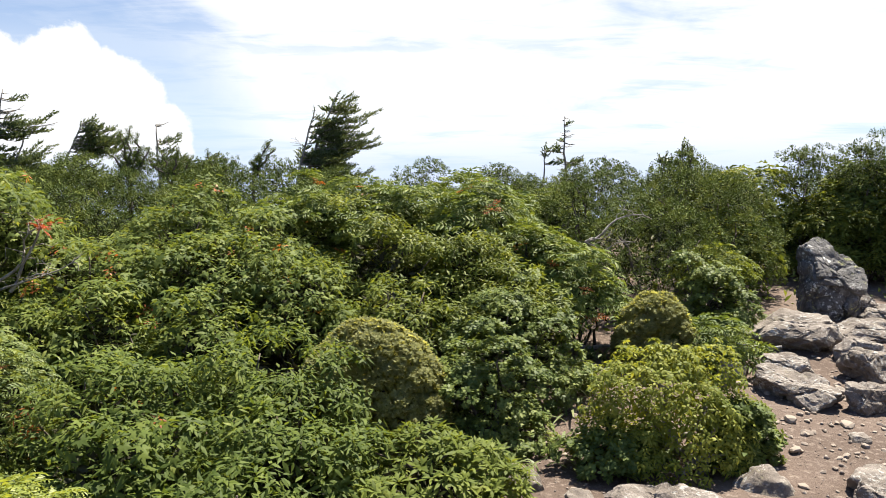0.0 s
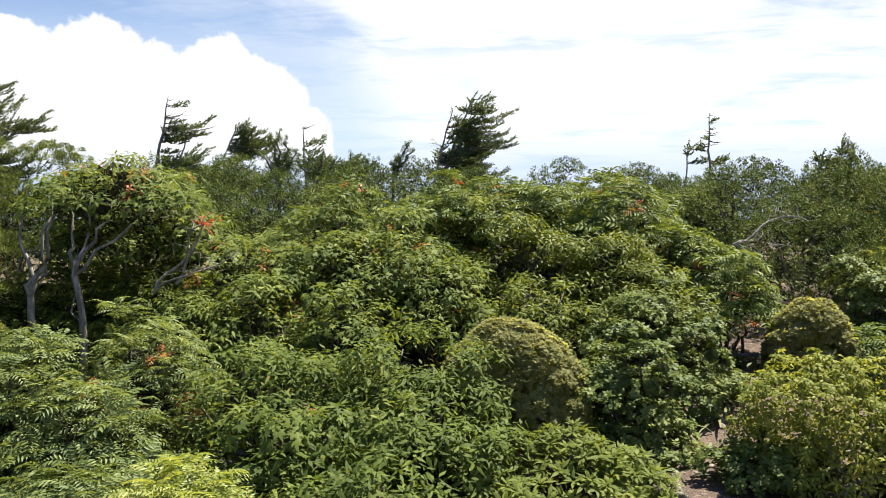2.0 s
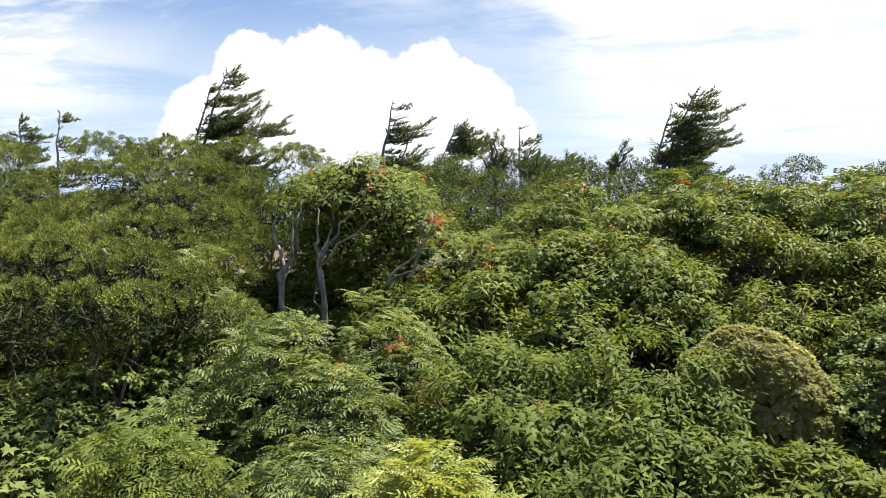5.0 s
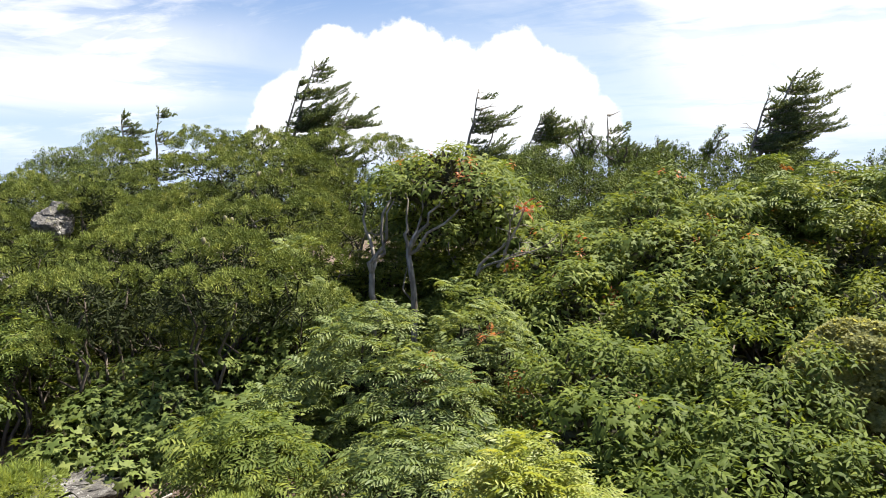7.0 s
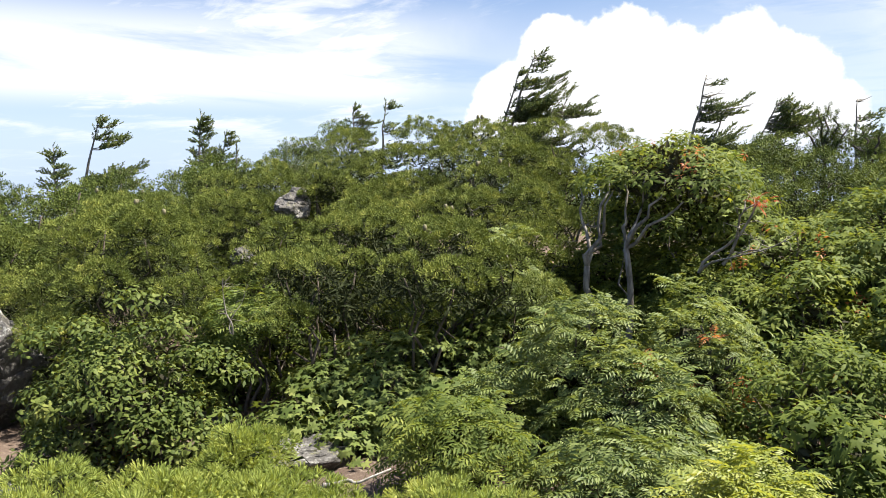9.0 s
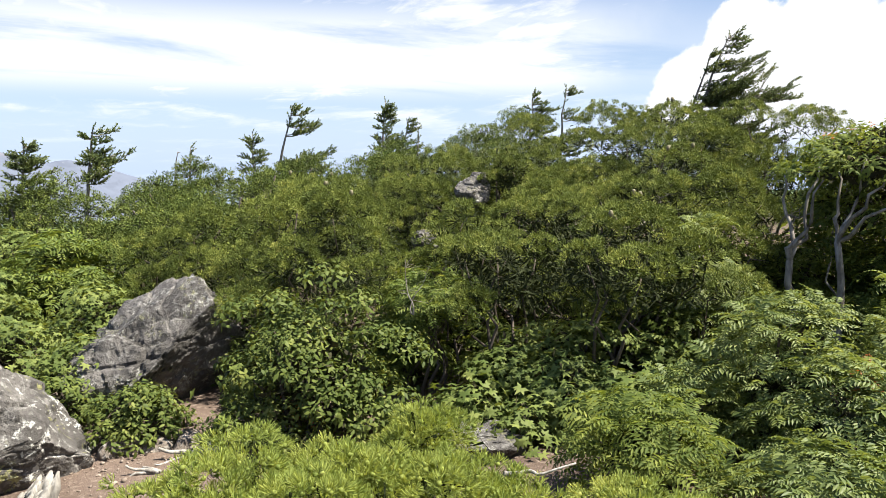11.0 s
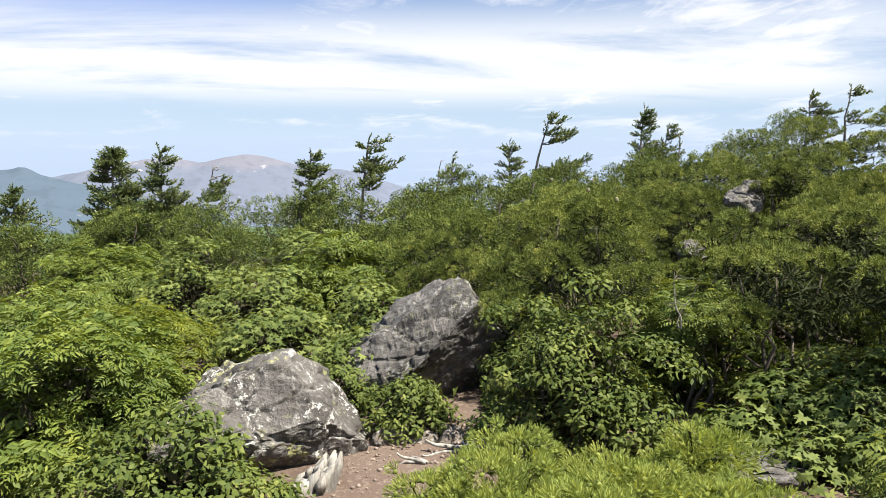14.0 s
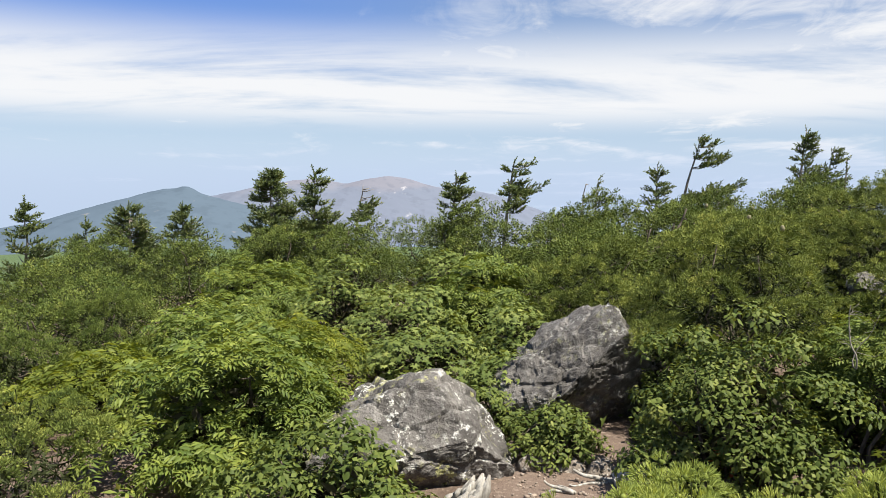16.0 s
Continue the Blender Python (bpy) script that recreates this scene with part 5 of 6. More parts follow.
                axis.append(UP + LEE * rng.uniform(-0.1, 0.9) + rng.normal(0, 0.3, 3))
    pos, axis = np.array(pos), np.array(axis)
    piece("branchwork", joined(twigs), BARK, thing, kind="stuff")
    piece("crown", strewn(rng, SHOOTS["fir"], pos, axis, rng.uniform(0.8, 1.3, len(pos))), FIR, thing)
    return thing


fir(-6.85, 11.4, 2.90, (0.40, 0.1), 0.80, 0.8, bare=0.16, clear=0.45, count=66, limbs=2)
fir(-6.0, 11.4, 2.42, (0.65, 0.1), 0.85, 0.9, clear=0.5, count=52)
fir(-4.2, 11.5, 2.40, (0.0, 0.0), 0.75, 0.9, bare=0.10, clear=0.45, count=44)
fir(-2.55, 13.6, 3.10, (0.62, 0.1), 0.88, 0.70, clear=0.42, count=92, limbs=2, spread=-0.35)
fir(2.22, 14.0, 2.72, (-0.05, 0.0), 0.45, 0.4, bare=0.55, clear=0.45, count=50, label="thin half-dead fir with bare twigs at its tip")
fir(1.75, 13.9, 2.15, (0.1, 0.0), 0.6, 0.6, clear=0.4, count=30)
fir(3.28, 10.6, 2.04, (0.0, 0.0), 0.35, 0.3, clear=0.5, count=28)
fir(2.95, 10.6, 1.90, (0.1, 0.0), 0.5, 0.4, clear=0.5, count=28)
fir(-9.85, 10.2, 3.42, (0.62, 0.45), 0.85, 0.72, clear=0.35, count=84, limbs=3, bare=0.0, spread=0.55)
fir(-13.1, 9.5, 2.70, (0.1, 0.1), 0.5, 0.5, clear=0.5, count=36)
fir(-12.75, 10.0, 2.80, (0.05, 0.1), 0.5, 0.85, clear=0.5, count=30)
fir(-12.5, 5.95, 2.36, (0.0, 0.12), 0.55, 0.45, clear=0.35, count=64, limbs=2)
fir(-13.55, 4.2, 2.28, (0.1, 0.40), 0.75, 0.85, clear=0.4, count=46)
fir(-13.65, 3.95, 1.82, (0.0, 0.0), 0.5, 0.1, clear=0.3, count=50, label="small upright fir on the skyline")
fir(-12.7, 4.65, 1.45, (0.0, 0.0), 0.5, 0.1, clear=0.3, count=30, label="small upright fir on the skyline")
fir(-11.0, 5.85, 1.85, (0.0, 0.0), 0.35, 0.5, clear=0.5, count=26)
fir(-11.0, 6.3, 1.70, (0.1, 0.3), 0.5, 0.95, clear=0.5, count=26)
fir(-12.3, 2.3, 1.48, (0.0, 0.15), 0.35, 0.8, clear=0.5, count=22, bare=0.1)
fir(-12.25, 2.55, 1.55, (0.0, 0.15), 0.4, 0.85, clear=0.45, count=26)
fir(-11.2, 1.02, 1.78, (0.0, 0.14), 0.45, 0.5, clear=0.35, count=48)
fir(-12.05, 0.32, 1.57, (0.0, 0.12), 0.55, 0.4, clear=0.3, count=56)
fir(-12.0, -1.05, 1.42, (0.0, 0.16), 0.5, 0.8, clear=0.35, count=30, bare=0.15)
fir(-12.45, -1.72, 1.62, (0.0, 0.04), 0.6, 0.25, clear=0.3, count=56)
fir(-12.9, -2.42, 1.60, (0.0, 0.05), 0.75, 0.1, clear=0.25, count=84, label="dense broad fir rising from the thicket")
fir(-12.8, -4.6, 1.08, (0.0, 0.0), 0.65, 0.15, clear=0.25, count=64, label="dense broad fir rising from the thicket")
fir(-14.0, -4.15, 1.03, (0.0, 0.05), 0.5, 0.3, clear=0.3, count=46)
fir(-11.35, -5.5, 1.15, (0.0, 0.0), 0.45, 0.3, clear=0.4, count=40)
fir(-12.6, -5.2, 0.80, (0.0, 0.0), 0.4, 0.2, clear=0.4, count=30)

# ---- rocks ----


def rock(name, label, x, y, base, size, mat=ROCK, turn=0.0, seed=1, cuts=7, detail=4, rough=0.13, tilt=0.0, category="rock", group="", flat=0.0, sink=0.72, faces=()):
    """A boulder: a lumpy ball knocked flat along several planes, sunk a little into the soil. base: height of its foot."""
    rng = np.random.default_rng(seed)
    bm = bmesh.new()
    bmesh.ops.create_icosphere(bm, subdivisions=detail, radius=1.0)
    facets = [(Vector(unit(rng.normal(0, 1, 3))), rng.uniform(0.86, 0.98)) for _ in range(40 if detail > 4 else 12)]
    planes = [(Vector(unit(rng.normal(0, 1, 3) * np.array((1, 1, 0.8)))), rng.uniform(0.55, 0.85)) for _ in range(cuts)]
    planes += [(Vector(f[:3]).normalized(), f[3]) for f in faces]
    shift = Vector(rng.uniform(-50, 50, 3))
    for v in bm.verts:
        c = v.co.normalized()
        c = c * (1.0 + rough * 1.2 * noise.noise(c * 1.4 + shift) + rough * 0.5 * noise.noise(c * 3.1 + shift))
        for nrm, dist in planes:
            over = c.dot(nrm) - dist
            if over > 0:
                c -= nrm * over * 0.93
        if flat and c.z < -flat:
            c.z = -flat
        k = c.length
        for nrm, dist in facets:
            over = c.dot(nrm) - dist * k
            if over > 0:
                c -= nrm * over * 0.8
        p = Vector((c.x * size[0], c.y * size[1], c.z * size[2]))
        grow = p.normalized()
        span = min(1.0, max(size) / 0.5)
        w = p / max(0.35, span) + shift
        far1, near1 = noise.voronoi(w * 3.2 + Vector((0, 0, w.z * 1.5)))
        far2, near2 = noise.voronoi(w * 8.0)
        block = 0.65 * (noise.cell(near1[0] * 7.3) - 0.5) - 0.7 * max(0.0, 1 - (far1[1] - far1[0]) / 0.12)
        block += 0.18 * (noise.cell(near2[0] * 7.3) - 0.5) - 0.2 * max(0.0, 1 - (far2[1] - far2[0]) / 0.14)
        chip = block + 0.55 * noise.noise(w * 5.0) + 0.22 * noise.noise(w * 14.0) + 0.16 * noise.noise(w * 34.0)
        v.co = p + grow * chip * rough * 0.34 * span
    for f in bm.faces:
        f.smooth = detail < 5
    me = bpy.data.meshes.new(name)
    bm.to_mesh(me)
    bm.free()
    me.materials.append(mat)
    ob = new(name, me)
    ob.location, ob.rotation_euler = (x, y, base + size[2] * sink), (tilt, 0, turn)
    return tagged(ob, label, category, group)


rock("boulder", "big rounded grey boulder crusted with white and yellow lichen", -5.28, -0.28, -0.62, (0.62, 0.77, 0.55), ROCK, 0.0, 5, 0, 6, 0.11,
     faces=((0.1, -0.72, 0.62, 0.72), (0.1, -0.42, 0.90, 0.82), (0.1, 0.05, 1.0, 0.94), (0.1, 0.80, 0.60, 0.82), (0.75, -0.05, 0.62, 0.74), (0.85, 0.28, -0.38, 0.56), (0.92, -0.40, 0.0, 0.74)))
rock("boulder", "tall dark grey boulder with pale lichen under the pines", -6.12, 0.95, -0.66, (0.66, 0.86, 0.84), ROCK_DARK, 0.0, 12, 0, 6, 0.15,
     faces=((0.0, -0.64, 0.77, 0.44), (0.1, -0.30, 0.95, 0.74), (0.0, 0.80, 0.60, 0.80), (0.62, -0.48, 0.62, 0.42), (0.72, 0.52, -0.45, 0.26), (0.85, -0.5, -0.1, 0.56)))
rock("boulder", "dark grey boulder with a pale top among the pines", -6.80, 4.12, 0.98, (0.18, 0.26, 0.20), ROCK_DARK, 0.2, 27, 0, 5, 0.14, faces=((0.2, -0.6, 0.77, 0.55), (0.8, 0.1, 0.5, 0.6), (0.5, 0.8, 0.1, 0.6)))
rock("boulder", "pale grey boulder half hidden by the pines", -6.28, 3.28, 0.62, (0.15, 0.18, 0.14), ROCK_DARK, 0.9, 28, 0, 5, 0.14, faces=((0.5, -0.6, 0.6, 0.6), (-0.5, 0.5, 0.7, 0.6), (0.7, 0.6, 0.2, 0.6)))
rock("rock_slab", "flat dark slab of rock in the shade", -4.10, 2.36, -0.28, (0.34, 0.30, 0.13), ROCK_DARK, 0.9, 31, 3, 5, 0.15, faces=((0.1, -0.1, 1.0, 0.6),))
rock("rock_slab", "flat stone set in the trodden soil", -5.28, 0.62, -0.38, (0.13, 0.17, 0.11), ROCK_BARE, 0.4, 33, 5)
rock("rock_slab", "flat stone set in the trodden soil", -5.16, 0.95, -0.36, (0.12, 0.15, 0.09), ROCK_BARE, 1.2, 34, 5)
rock("rock_slab", "flat stone set in the trodden soil", -5.22, 0.79, -0.37, (0.11, 0.12, 0.09), ROCK_BARE, 2.0, 35, 6)
rock("boulder", "grey standing boulder beside the path", 3.98, 7.90, 0.20, (0.42, 0.36, 0.54), ROCK, 0.0, 12, 0, 6, 0.14,
     faces=((0.50, -0.15, 0.83, 0.50), (-1.0, 0.0, 0.1, 0.66), (-0.45, 0.0, 0.88, 0.78), (0.12, -0.52, 0.85, 0.36), (0.9, -0.2, 0.3, 0.75), (-0.6, -0.4, 0.70, 0.66)))
rock("boulder", "small brown boulder leaning on the standing one", 4.28, 7.95, 0.12, (0.17, 0.22, 0.22), ROCK_BARE, 0.9, 42, 8, 5)


def path_rock(sx, sy, base, wide, deep, tall, turn, what):
    """A rock bedded in the path, split along flat faces."""
    rock("rock_slab" if "slab" in what or "flat" in what else "rock", what, sx, sy, base, (wide, deep, tall), ROCK_BARE, turn, int(sx * 100 + sy * 10), 6, 4 if wide < 0.22 else 5, 0.12, sink=0.55,
         faces=((0.05, -0.15, 1.0, 0.50), (-0.5, -0.75, 0.45, 0.70), (0.8, -0.3, 0.3, 0.72)))


path_rock(3.20, 6.85, 0.06, 0.54, 0.50, 0.26, 0.3, "broad flat slab of rock in the path")
path_rock(2.60, 5.48, -0.08, 0.34, 0.46, 0.21, 0.2, "long grey slab set in the path")
path_rock(2.72, 5.98, -0.02, 0.27, 0.18, 0.18, 0.2, "dark rough rock across the path")
path_rock(3.95, 7.10, 0.10, 0.42, 0.34, 0.17, 0.4, "broad flat slab of rock in the path")
path_rock(3.30, 5.98, 0.0, 0.28, 0.24, 0.22, 1.1, "dark rough rock beside the path")
path_rock(3.52, 6.42, 0.02, 0.24, 0.20, 0.20, 0.2, "grey rock in the path")
path_rock(2.98, 5.30, -0.06, 0.22, 0.18, 0.18, 0.7, "dark rough rock beside the path")
path_rock(3.12, 5.02, -0.10, 0.16, 0.14, 0.12, 1.5, "grey rock at the path's edge")
path_rock(2.30, 5.98, -0.02, 0.16, 0.12, 0.14, 0.8, "grey rock half hidden by herbs")
path_rock(4.45, 7.85, 0.16, 0.36, 0.26, 0.13, 0.5, "flat brown slab in the path")
path_rock(2.26, 3.80, -0.18, 0.22, 0.17, 0.17, 0.9, "rough dark rock at the path's edge")
path_rock(2.34, 4.02, -0.16, 0.20, 0.17, 0.14, 0.2, "rough dark rock at the path's edge")
path_rock(1.74, 4.02, -0.17, 0.19, 0.14, 0.16, 0.1, "grey stone at the azalea's foot")
path_rock(1.80, 4.10, -0.14, 0.07, 0.05, 0.05, 0.9, "small grey stone at the azalea's foot")
path_rock(1.93, 4.14, -0.14, 0.05, 0.05, 0.04, 1.9, "small grey stone at the azalea's foot")
path_rock(0.42, 4.06, -0.18, 0.16, 0.14, 0.15, 0.4, "grey stone beside the narrow trail")
path_rock(1.14, 3.78, -0.20, 0.42, 0.20, 0.16, 0.1, "pale lichened rock at the azalea's foot")
path_rock(0.72, 3.88, -0.18, 0.12, 0.10, 0.10, 0.6, "grey stone beside the narrow trail")
path_rock(2.98, 5.62, -0.06, 0.10, 0.09, 0.07, 0.9, "small brown rock in the path")
path_rock(2.62, 4.75, -0.10, 0.09, 0.08, 0.06, 0.3, "small brown rock in the path")
path_rock(3.30, 5.60, -0.06, 0.14, 0.12, 0.10, 0.2, "dark rough rock beside the path")

# ---- undergrowth, stones, dead wood ----


def on_path(x, y):
    """Where the soil is trodden bare: the stony path, its narrow branch, and the hollow between the boulders."""
    main = (x > 1.75 + 0.30 * (y - 4.2)) & (y < 8.2) & (x < 6)
    branch = (np.abs(x - (0.60 + 0.14 * (y - 4.2))) < 0.20) & (y > 3.4) & (y < 5.9)
    front = (y < 4.05) & (y > 1.0) & (x > 0.15)
    hollow = ((x + 4.6) / 1.1) ** 2 + ((y - 0.75) / 0.75) ** 2 < 1
    hollow = hollow | ((x > -5.3) & (x < -3.7) & (y > -0.5) & (y < 1.7))
    hollow = hollow | (((x + 3.6) / 0.75) ** 2 + ((y - 2.1) / 0.6) ** 2 < 1)
    stand = x * x + y * y < 1.6
    return main | branch | front | hollow | stand


def undergrowth():
    rng = np.random.default_rng(501)
    n = 30000
    r, a = np.sqrt(rng.uniform(10.0, 16.5 ** 2, n)), rng.uniform(radians(40), radians(235), n)
    x, y = r * np.cos(a), r * np.sin(a)
    keep = ~on_path(x, y)
    x, y = x[keep], y[keep]
    pos = np.stack((x, y, ground_z(x, y) + rng.uniform(0.0, 0.16, len(x))), 1)
    leaf = [blade((0, 0, 0), (0, 1, 0.35), (1, 0, 0), 0.10, 0.055), blade((0, 0, 0), (0, 1, 0.5), (1, 0, 0), 0.14, 0.05)]
    tagged(new("undergrowth", mesh_of("undergrowth", *strewn(rng, leaf, pos, unit(rng.normal(0, 0.6, (len(x), 3)) + UP), rng.uniform(0.3, 0.65, len(x)) * (0.6 + np.hypot(x, y) / 10)), SMALL)),
           "low tangled green undergrowth beneath the shrubs", "undergrowth", kind="stuff")


undergrowth()


def stone_mesh(seed):
    rng = np.random.default_rng(seed)
    bm = bmesh.new()
    bmesh.ops.create_icosphere(bm, subdivisions=2, radius=1.0)
    shift = Vector(rng.uniform(-50, 50, 3))
    cuts = [(Vector(unit(rng.normal(0, 1, 3))), rng.uniform(0.5, 0.8)) for _ in range(6)]
    for v in bm.verts:
        c = v.co * (1 + 0.3 * noise.noise(v.co * 1.6 + shift))
        for nrm, dist in cuts:
            over = c.dot(nrm) - dist
            if over > 0:
                c -= nrm * over * 0.9
        v.co = c
    me = bpy.data.meshes.new("stone")
    bm.to_mesh(me)
    bm.free()
    me.materials.append(STONE_PALE)
    return me


STONES = [stone_mesh(600 + i) for i in range(7)]


def scatter_stones():
    """Loose stones on the trodden soil, each a thing of its own, and a strew of gravel."""
    rng = np.random.default_rng(71)
    made = 0
    while made < 290:
        x, y = rng.uniform(0.6, 4.0), rng.triangular(3.7, 4.4, 7.2)
        if made >= 278:
            x, y = rng.uniform(-5.4, -4.0), rng.uniform(0.25, 1.2)
        if not bool(on_path(np.array(x), np.array(y))):
            continue
        s = rng.choice((0.013, 0.019, 0.027, 0.04, 0.06), p=(0.46, 0.32, 0.16, 0.05, 0.01))
        ob = new("stone", STONES[int(rng.integers(7))])
        ob.location = (x, y, float(ground_z(x, y)) + s * 0.25)
        ob.scale = (s * rng.uniform(0.9, 1.5), s * rng.uniform(0.8, 1.2), s * rng.uniform(0.5, 0.8))
        ob.rotation_euler = (rng.normal(0, 0.15), rng.normal(0, 0.15), rng.uniform(0, 6.28))
        tagged(ob, "loose pale brown stone lying on bare soil", "stone", "loose stones on the path")
        made += 1
    n = 4200
    x, y = rng.uniform(0.2, 5.0, n), rng.uniform(3.0, 7.8, n)
    x[:900], y[:900] = rng.uniform(-5.6, -3.9, 900), rng.uniform(0.1, 1.3, 900)
    keep = on_path(x, y)
    x, y = x[keep], y[keep]
    chip = (np.array(((1, 0, 0), (-1, 0.2, 0), (0, 1, 0), (0.1, -1, 0), (0, 0, 0.8), (0, 0, -0.8)), float),
            np.array(((0, 2, 4), (2, 1, 4), (1, 3, 4), (3, 0, 4), (2, 0, 5), (1, 2, 5), (3, 1, 5), (0, 3, 5))))
    size = 0.004 + 0.016 * rng.random(len(x)) ** 4
    pos = np.stack((x, y, ground_z(x, y) + size * 0.3), 1)
    tagged(new("gravel", mesh_of("gravel", *strewn(rng, [chip], pos, unit(rng.normal(0, 0.3, (len(x), 3)) + UP), size), GRIT)), "fine gravel strewn over the soil", "gravel", kind="stuff")


GRIT = plain_material("grit", (0.10, 0.075, 0.06), (0.30, 0.245, 0.20), 0.9)
scatter_stones()


def dead_wood(name, label, root, tips, radius, mat=BLEACHED, seed=1, wobble=0.09, twigs=0):
    """A bare branch: one limb to each tip, each a part, with side twigs."""
    rng = np.random.default_rng(seed)
    thing = new(name)
    thing.location = root
    tagged(thing, label, "dead wood")
    small = []
    for k, tip in enumerate(tips):
        p = bent(rng, (0, 0, 0), Vector(tip) - Vector(root), wobble * 1.8, 9)
        for _ in range(3):
            p[1:-1] = 0.25 * p[:-2] + 0.5 * p[1:-1] + 0.25 * p[2:]
        r = radius * (1 if k == 0 else 0.65)
        piece("limb", tube(p, np.linspace(r, r * 0.35, 9), 7), mat, thing, smooth=True)
        for _ in range(twigs):
            j = int(rng.integers(3, 8))
            q = p[j] + unit(rng.normal(0, 1, 3) + UP * 0.5) * rng.uniform(0.08, 0.28)
            small.append(tube(bent(rng, p[j], q, 0.1, 5), np.linspace(r * 0.35, r * 0.1, 5), 4))
    if small:
        piece("twigwork", joined(small), mat, thing, kind="stuff")
    return thing


# roots and driftwood in the hollow between the boulders
dead_wood("bleached_log", "thick bleached driftwood log in the dirt hollow", (-4.92, 0.99, -0.27), ((-4.84, 1.22, -0.17), (-4.80, 1.46, -0.16)), 0.056, seed=2, wobble=0.03)
dead_wood("bleached_root", "thin bleached root lying on the soil", (-4.92, 1.12, -0.27), ((-4.78, 1.62, -0.25),), 0.020, seed=3, wobble=0.05)
dead_wood("bleached_root", "curled bleached root lying on the soil", (-4.98, 1.00, -0.28), ((-5.00, 0.76, -0.22), (-4.92, 0.72, -0.28)), 0.020, seed=4)
dead_wood("bleached_root", "forked bleached root lying on the soil", (-4.80, 0.72, -0.28), ((-4.86, 0.56, -0.23), (-4.80, 0.46, -0.28), (-4.92, 0.66, -0.28)), 0.016, seed=5)
stump = new("tree_stump")
stump.location, stump.scale = (-4.62, 0.04, float(ground_z(-4.62, 0.04))), (1.35, 1.35, 1.35)
tagged(stump, "split bleached stump with splintered upright grain beside the boulder", "stump")
rng_stump = np.random.default_rng(9)
for k in range(26):
    r, a = 0.070 * math.sqrt((k + 0.5) / 26), k * 2.4
    foot = np.array((r * math.cos(a), 1.2 * r * math.sin(a), -0.03))
    tip = foot * 1.05 + np.array((0.0, 0.055, 0.12 + 0.75 * foot[1] + rng_stump.uniform(-0.015, 0.03)))
    piece("splinter", tube(bent(rng_stump, foot, tip, 0.02, 5), np.array((0.026, 0.026, 0.024, 0.020, 0.005)) * rng_stump.uniform(0.8, 1.2), 5), BLEACHED, stump)
dead_wood("dead_branch", "bleached branch lying across the dwarf pine", (-2.72, 1.58, 0.30), ((-2.55, 1.78, 0.36),), 0.010, seed=7)
# bleached wood and strap-leaved herbs by the path
dead_wood("bleached_log", "weathered white log lying beside the path", (2.42, 6.55, 0.12), ((2.86, 6.42, 0.16),), 0.035, seed=31, wobble=0.02)
dead_wood("bleached_log", "weathered white log half hidden by herbs", (1.18, 6.55, 0.13), ((1.46, 6.50, 0.15),), 0.025, seed=32, wobble=0.02)


def strap_herb(x, y, count, long, label="clump of pale green arching strap leaves"):
    rng = np.random.default_rng(int(abs(x * 517 + y * 233) * 10))
    got = []
    for _ in range(count):
        az, el = rng.uniform(0, 6.283), rng.uniform(0.5, 1.35)
        o = np.array((math.cos(az), math.sin(az), 0.0))
        side = np.array((-o[1], o[0], 0.0)) * 0.012 * rng.uniform(0.7, 1.2)
        root, ll = np.array((rng.normal(0, 0.07), rng.normal(0, 0.07), -0.01)), long * rng.uniform(0.6, 1.15)
        rows = []
        for j in range(6):
            s = j / 5
            c = root + o * ll * (s * math.cos(el) + 0.35 * s * s) + UP * ll * (s * math.sin(el) - 0.55 * s * s)
            w = side * (1 - s ** 2.5) * (0.6 + 0.8 * s)
            rows += [c - w, c + w]
        f = [(2 * j, 2 * j + 1, 2 * j + 3) for j in range(5)] + [(2 * j, 2 * j + 3, 2 * j + 2) for j in range(5)]
        got.append((np.array(rows), np.array(f)))
    thing = new("strap_leaved_herb")
    piece("strap_leaves", joined(got), GRASS, thing, kind="stuff")
    thing.location = (x, y, float(ground_z(x, y)))
    tagged(thing, label, "herb", "strap-leaved herbs")


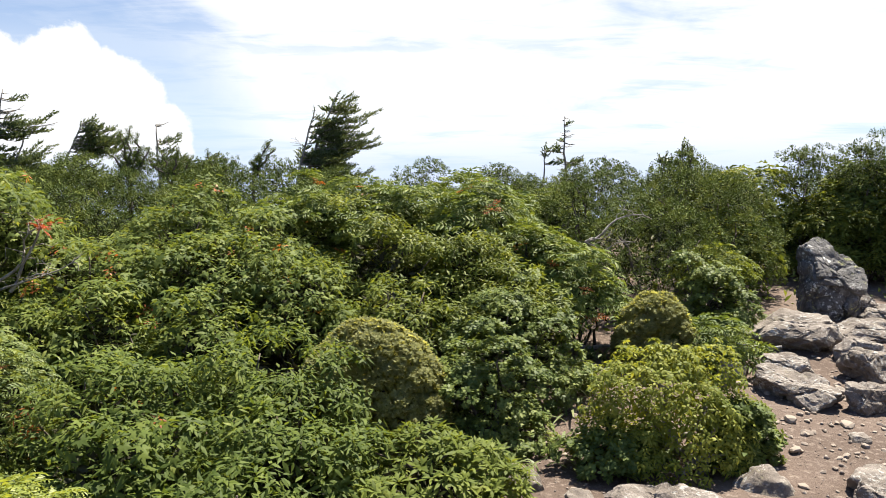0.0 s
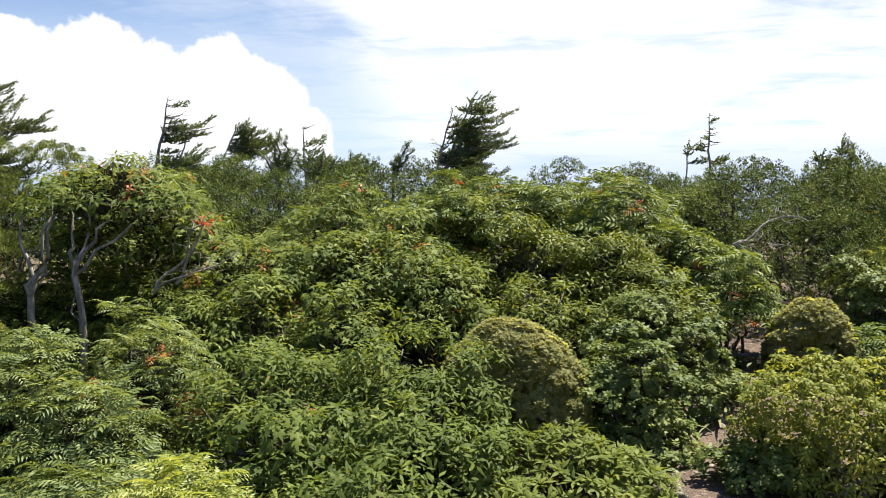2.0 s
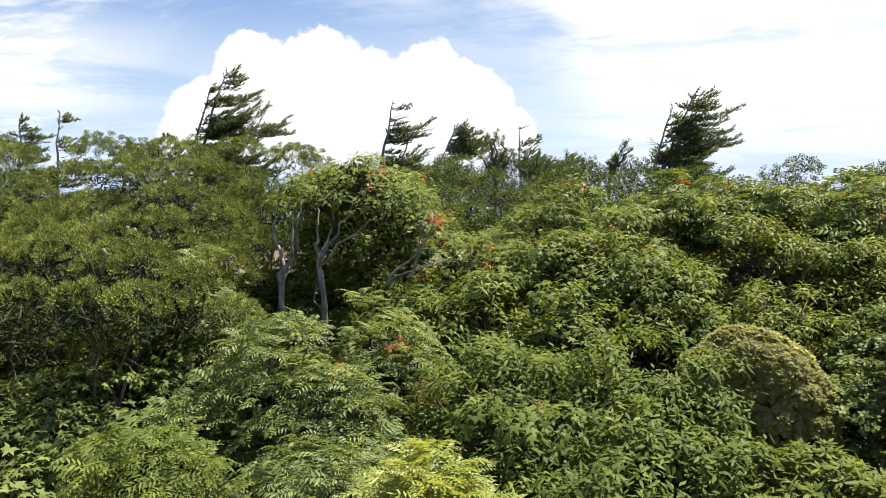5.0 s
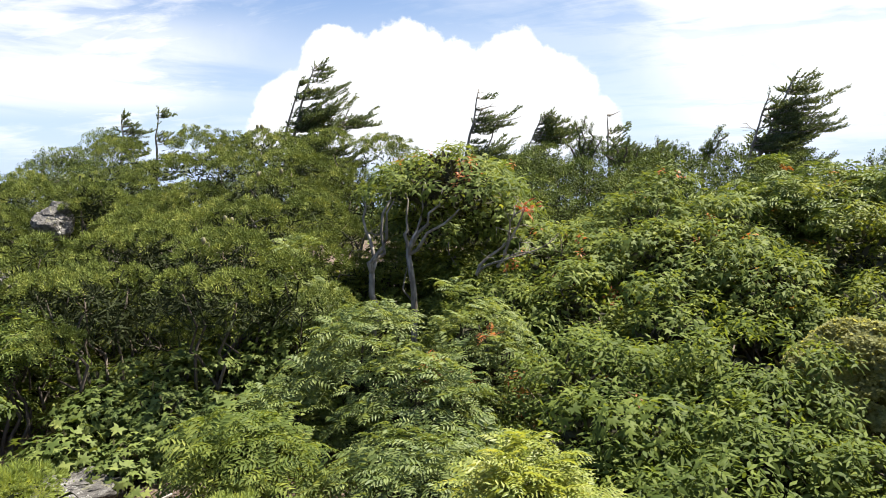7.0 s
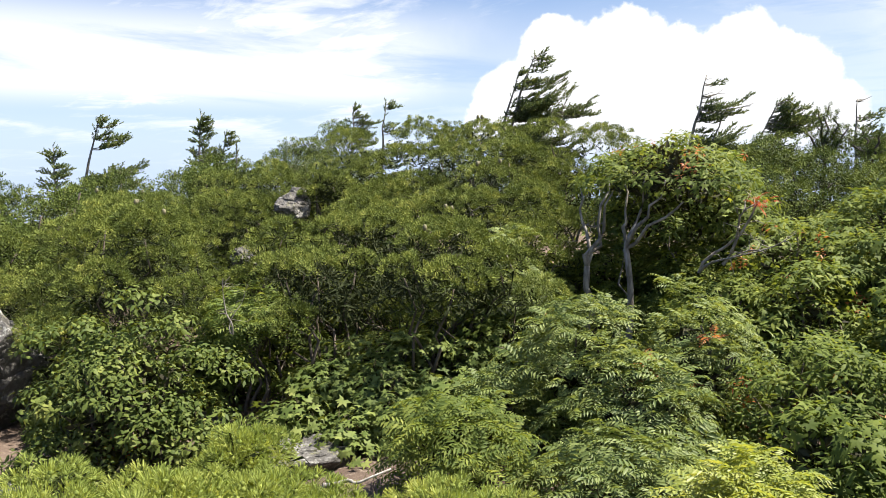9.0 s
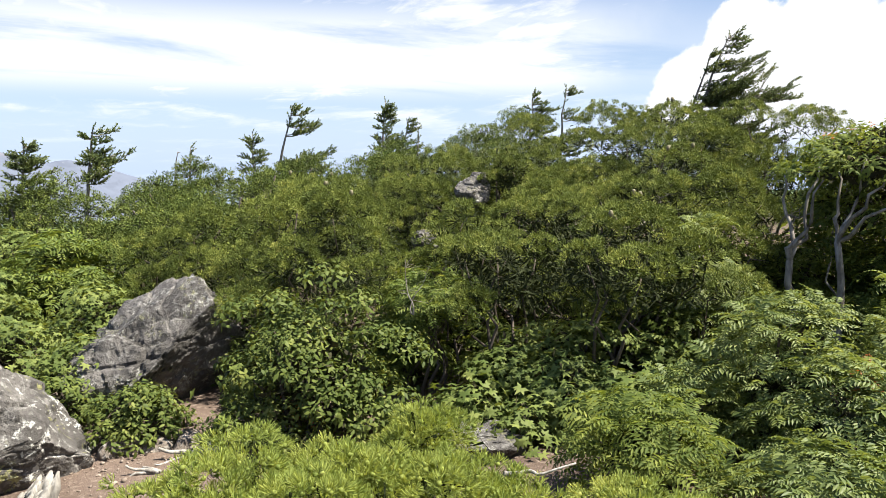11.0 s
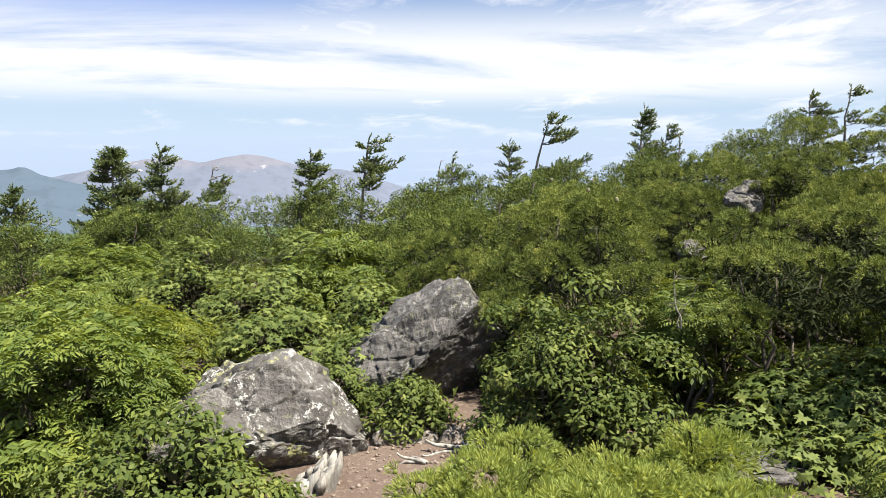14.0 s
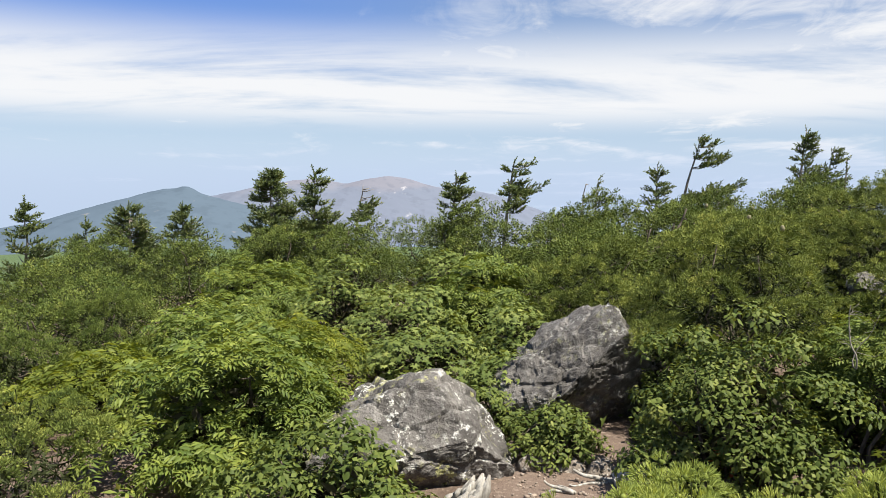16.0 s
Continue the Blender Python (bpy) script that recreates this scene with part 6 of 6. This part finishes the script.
for hx, hy, hn, hl in ((0.98, 5.55, 34, 0.34), (1.10, 5.95, 30, 0.32), (0.86, 5.25, 22, 0.26), (1.30, 6.35, 26, 0.30), (0.48, 4.42, 20, 0.20), (0.62, 4.85, 18, 0.18), (3.15, 7.45, 24, 0.22), (3.35, 7.62, 20, 0.22)):
    strap_herb(hx, hy, hn, hl)
# dead limbs among the shrubs
dead_wood("dead_branch", "grey dead branches reaching out of the thicket", (-3.15, 5.25, 0.72), ((-2.72, 5.20, 1.25), (-2.45, 5.22, 1.06), (-2.62, 5.15, 0.92)), 0.013, BARK, 8, 0.07, 7)
dead_wood("dead_branch", "twisted bare grey branches above the shrubs", (1.30, 7.05, 1.00), ((1.95, 7.20, 1.20), (1.55, 7.10, 1.10), (1.75, 7.0, 1.0)), 0.013, BARK, 9, 0.09, 7)
dead_wood("dead_branch", "bare grey twigs beside the boulder shrubs", (-4.75, 2.30, 0.45), ((-4.70, 2.22, 0.82), (-4.72, 2.40, 0.76)), 0.006, BARK, 10, 0.07, 5)
dead_wood("dead_branch", "dark dead branch among the pines", (-8.7, 2.3, 0.65), ((-8.75, 2.75, 1.22), (-8.7, 2.35, 1.0)), 0.025, BARK_DARK, 11, 0.07, 3)
for i in range(5):
    dead_wood("dead_branch", "dry grey twigs inside the pine thicket", (-6.2 + 0.45 * i, 4.3 + 0.28 * i, 0.75 + 0.1 * (i % 3)), ((-5.8 + 0.45 * i, 4.15 + 0.28 * i, 0.95 + 0.1 * (i % 3)), (-6.1 + 0.45 * i, 4.05 + 0.25 * i, 0.9)), 0.012, BARK, 20 + i, 0.1, 6)
# the red-leaved sprig
red_twig = dead_wood("red_leaved_branch", "grey branch with a tuft of red autumn leaves", (-2.95, 5.22, 0.80), ((-2.70, 5.20, 1.27),), 0.014, BARK, 12, 0.05, 2)
rng_red = np.random.default_rng(5)
spots = np.array([(0.25, -0.02, 0.47), (0.20, 0.0, 0.44), (0.30, 0.02, 0.45), (0.27, -0.06, 0.42)])
piece("leaf_tuft", strewn(rng_red, SHOOTS["rowan"], spots, np.tile(UP, (4, 1)) + rng_red.normal(0, 0.4, (4, 3)), np.full(4, 0.5)), RED, red_twig, "red autumn leaves")
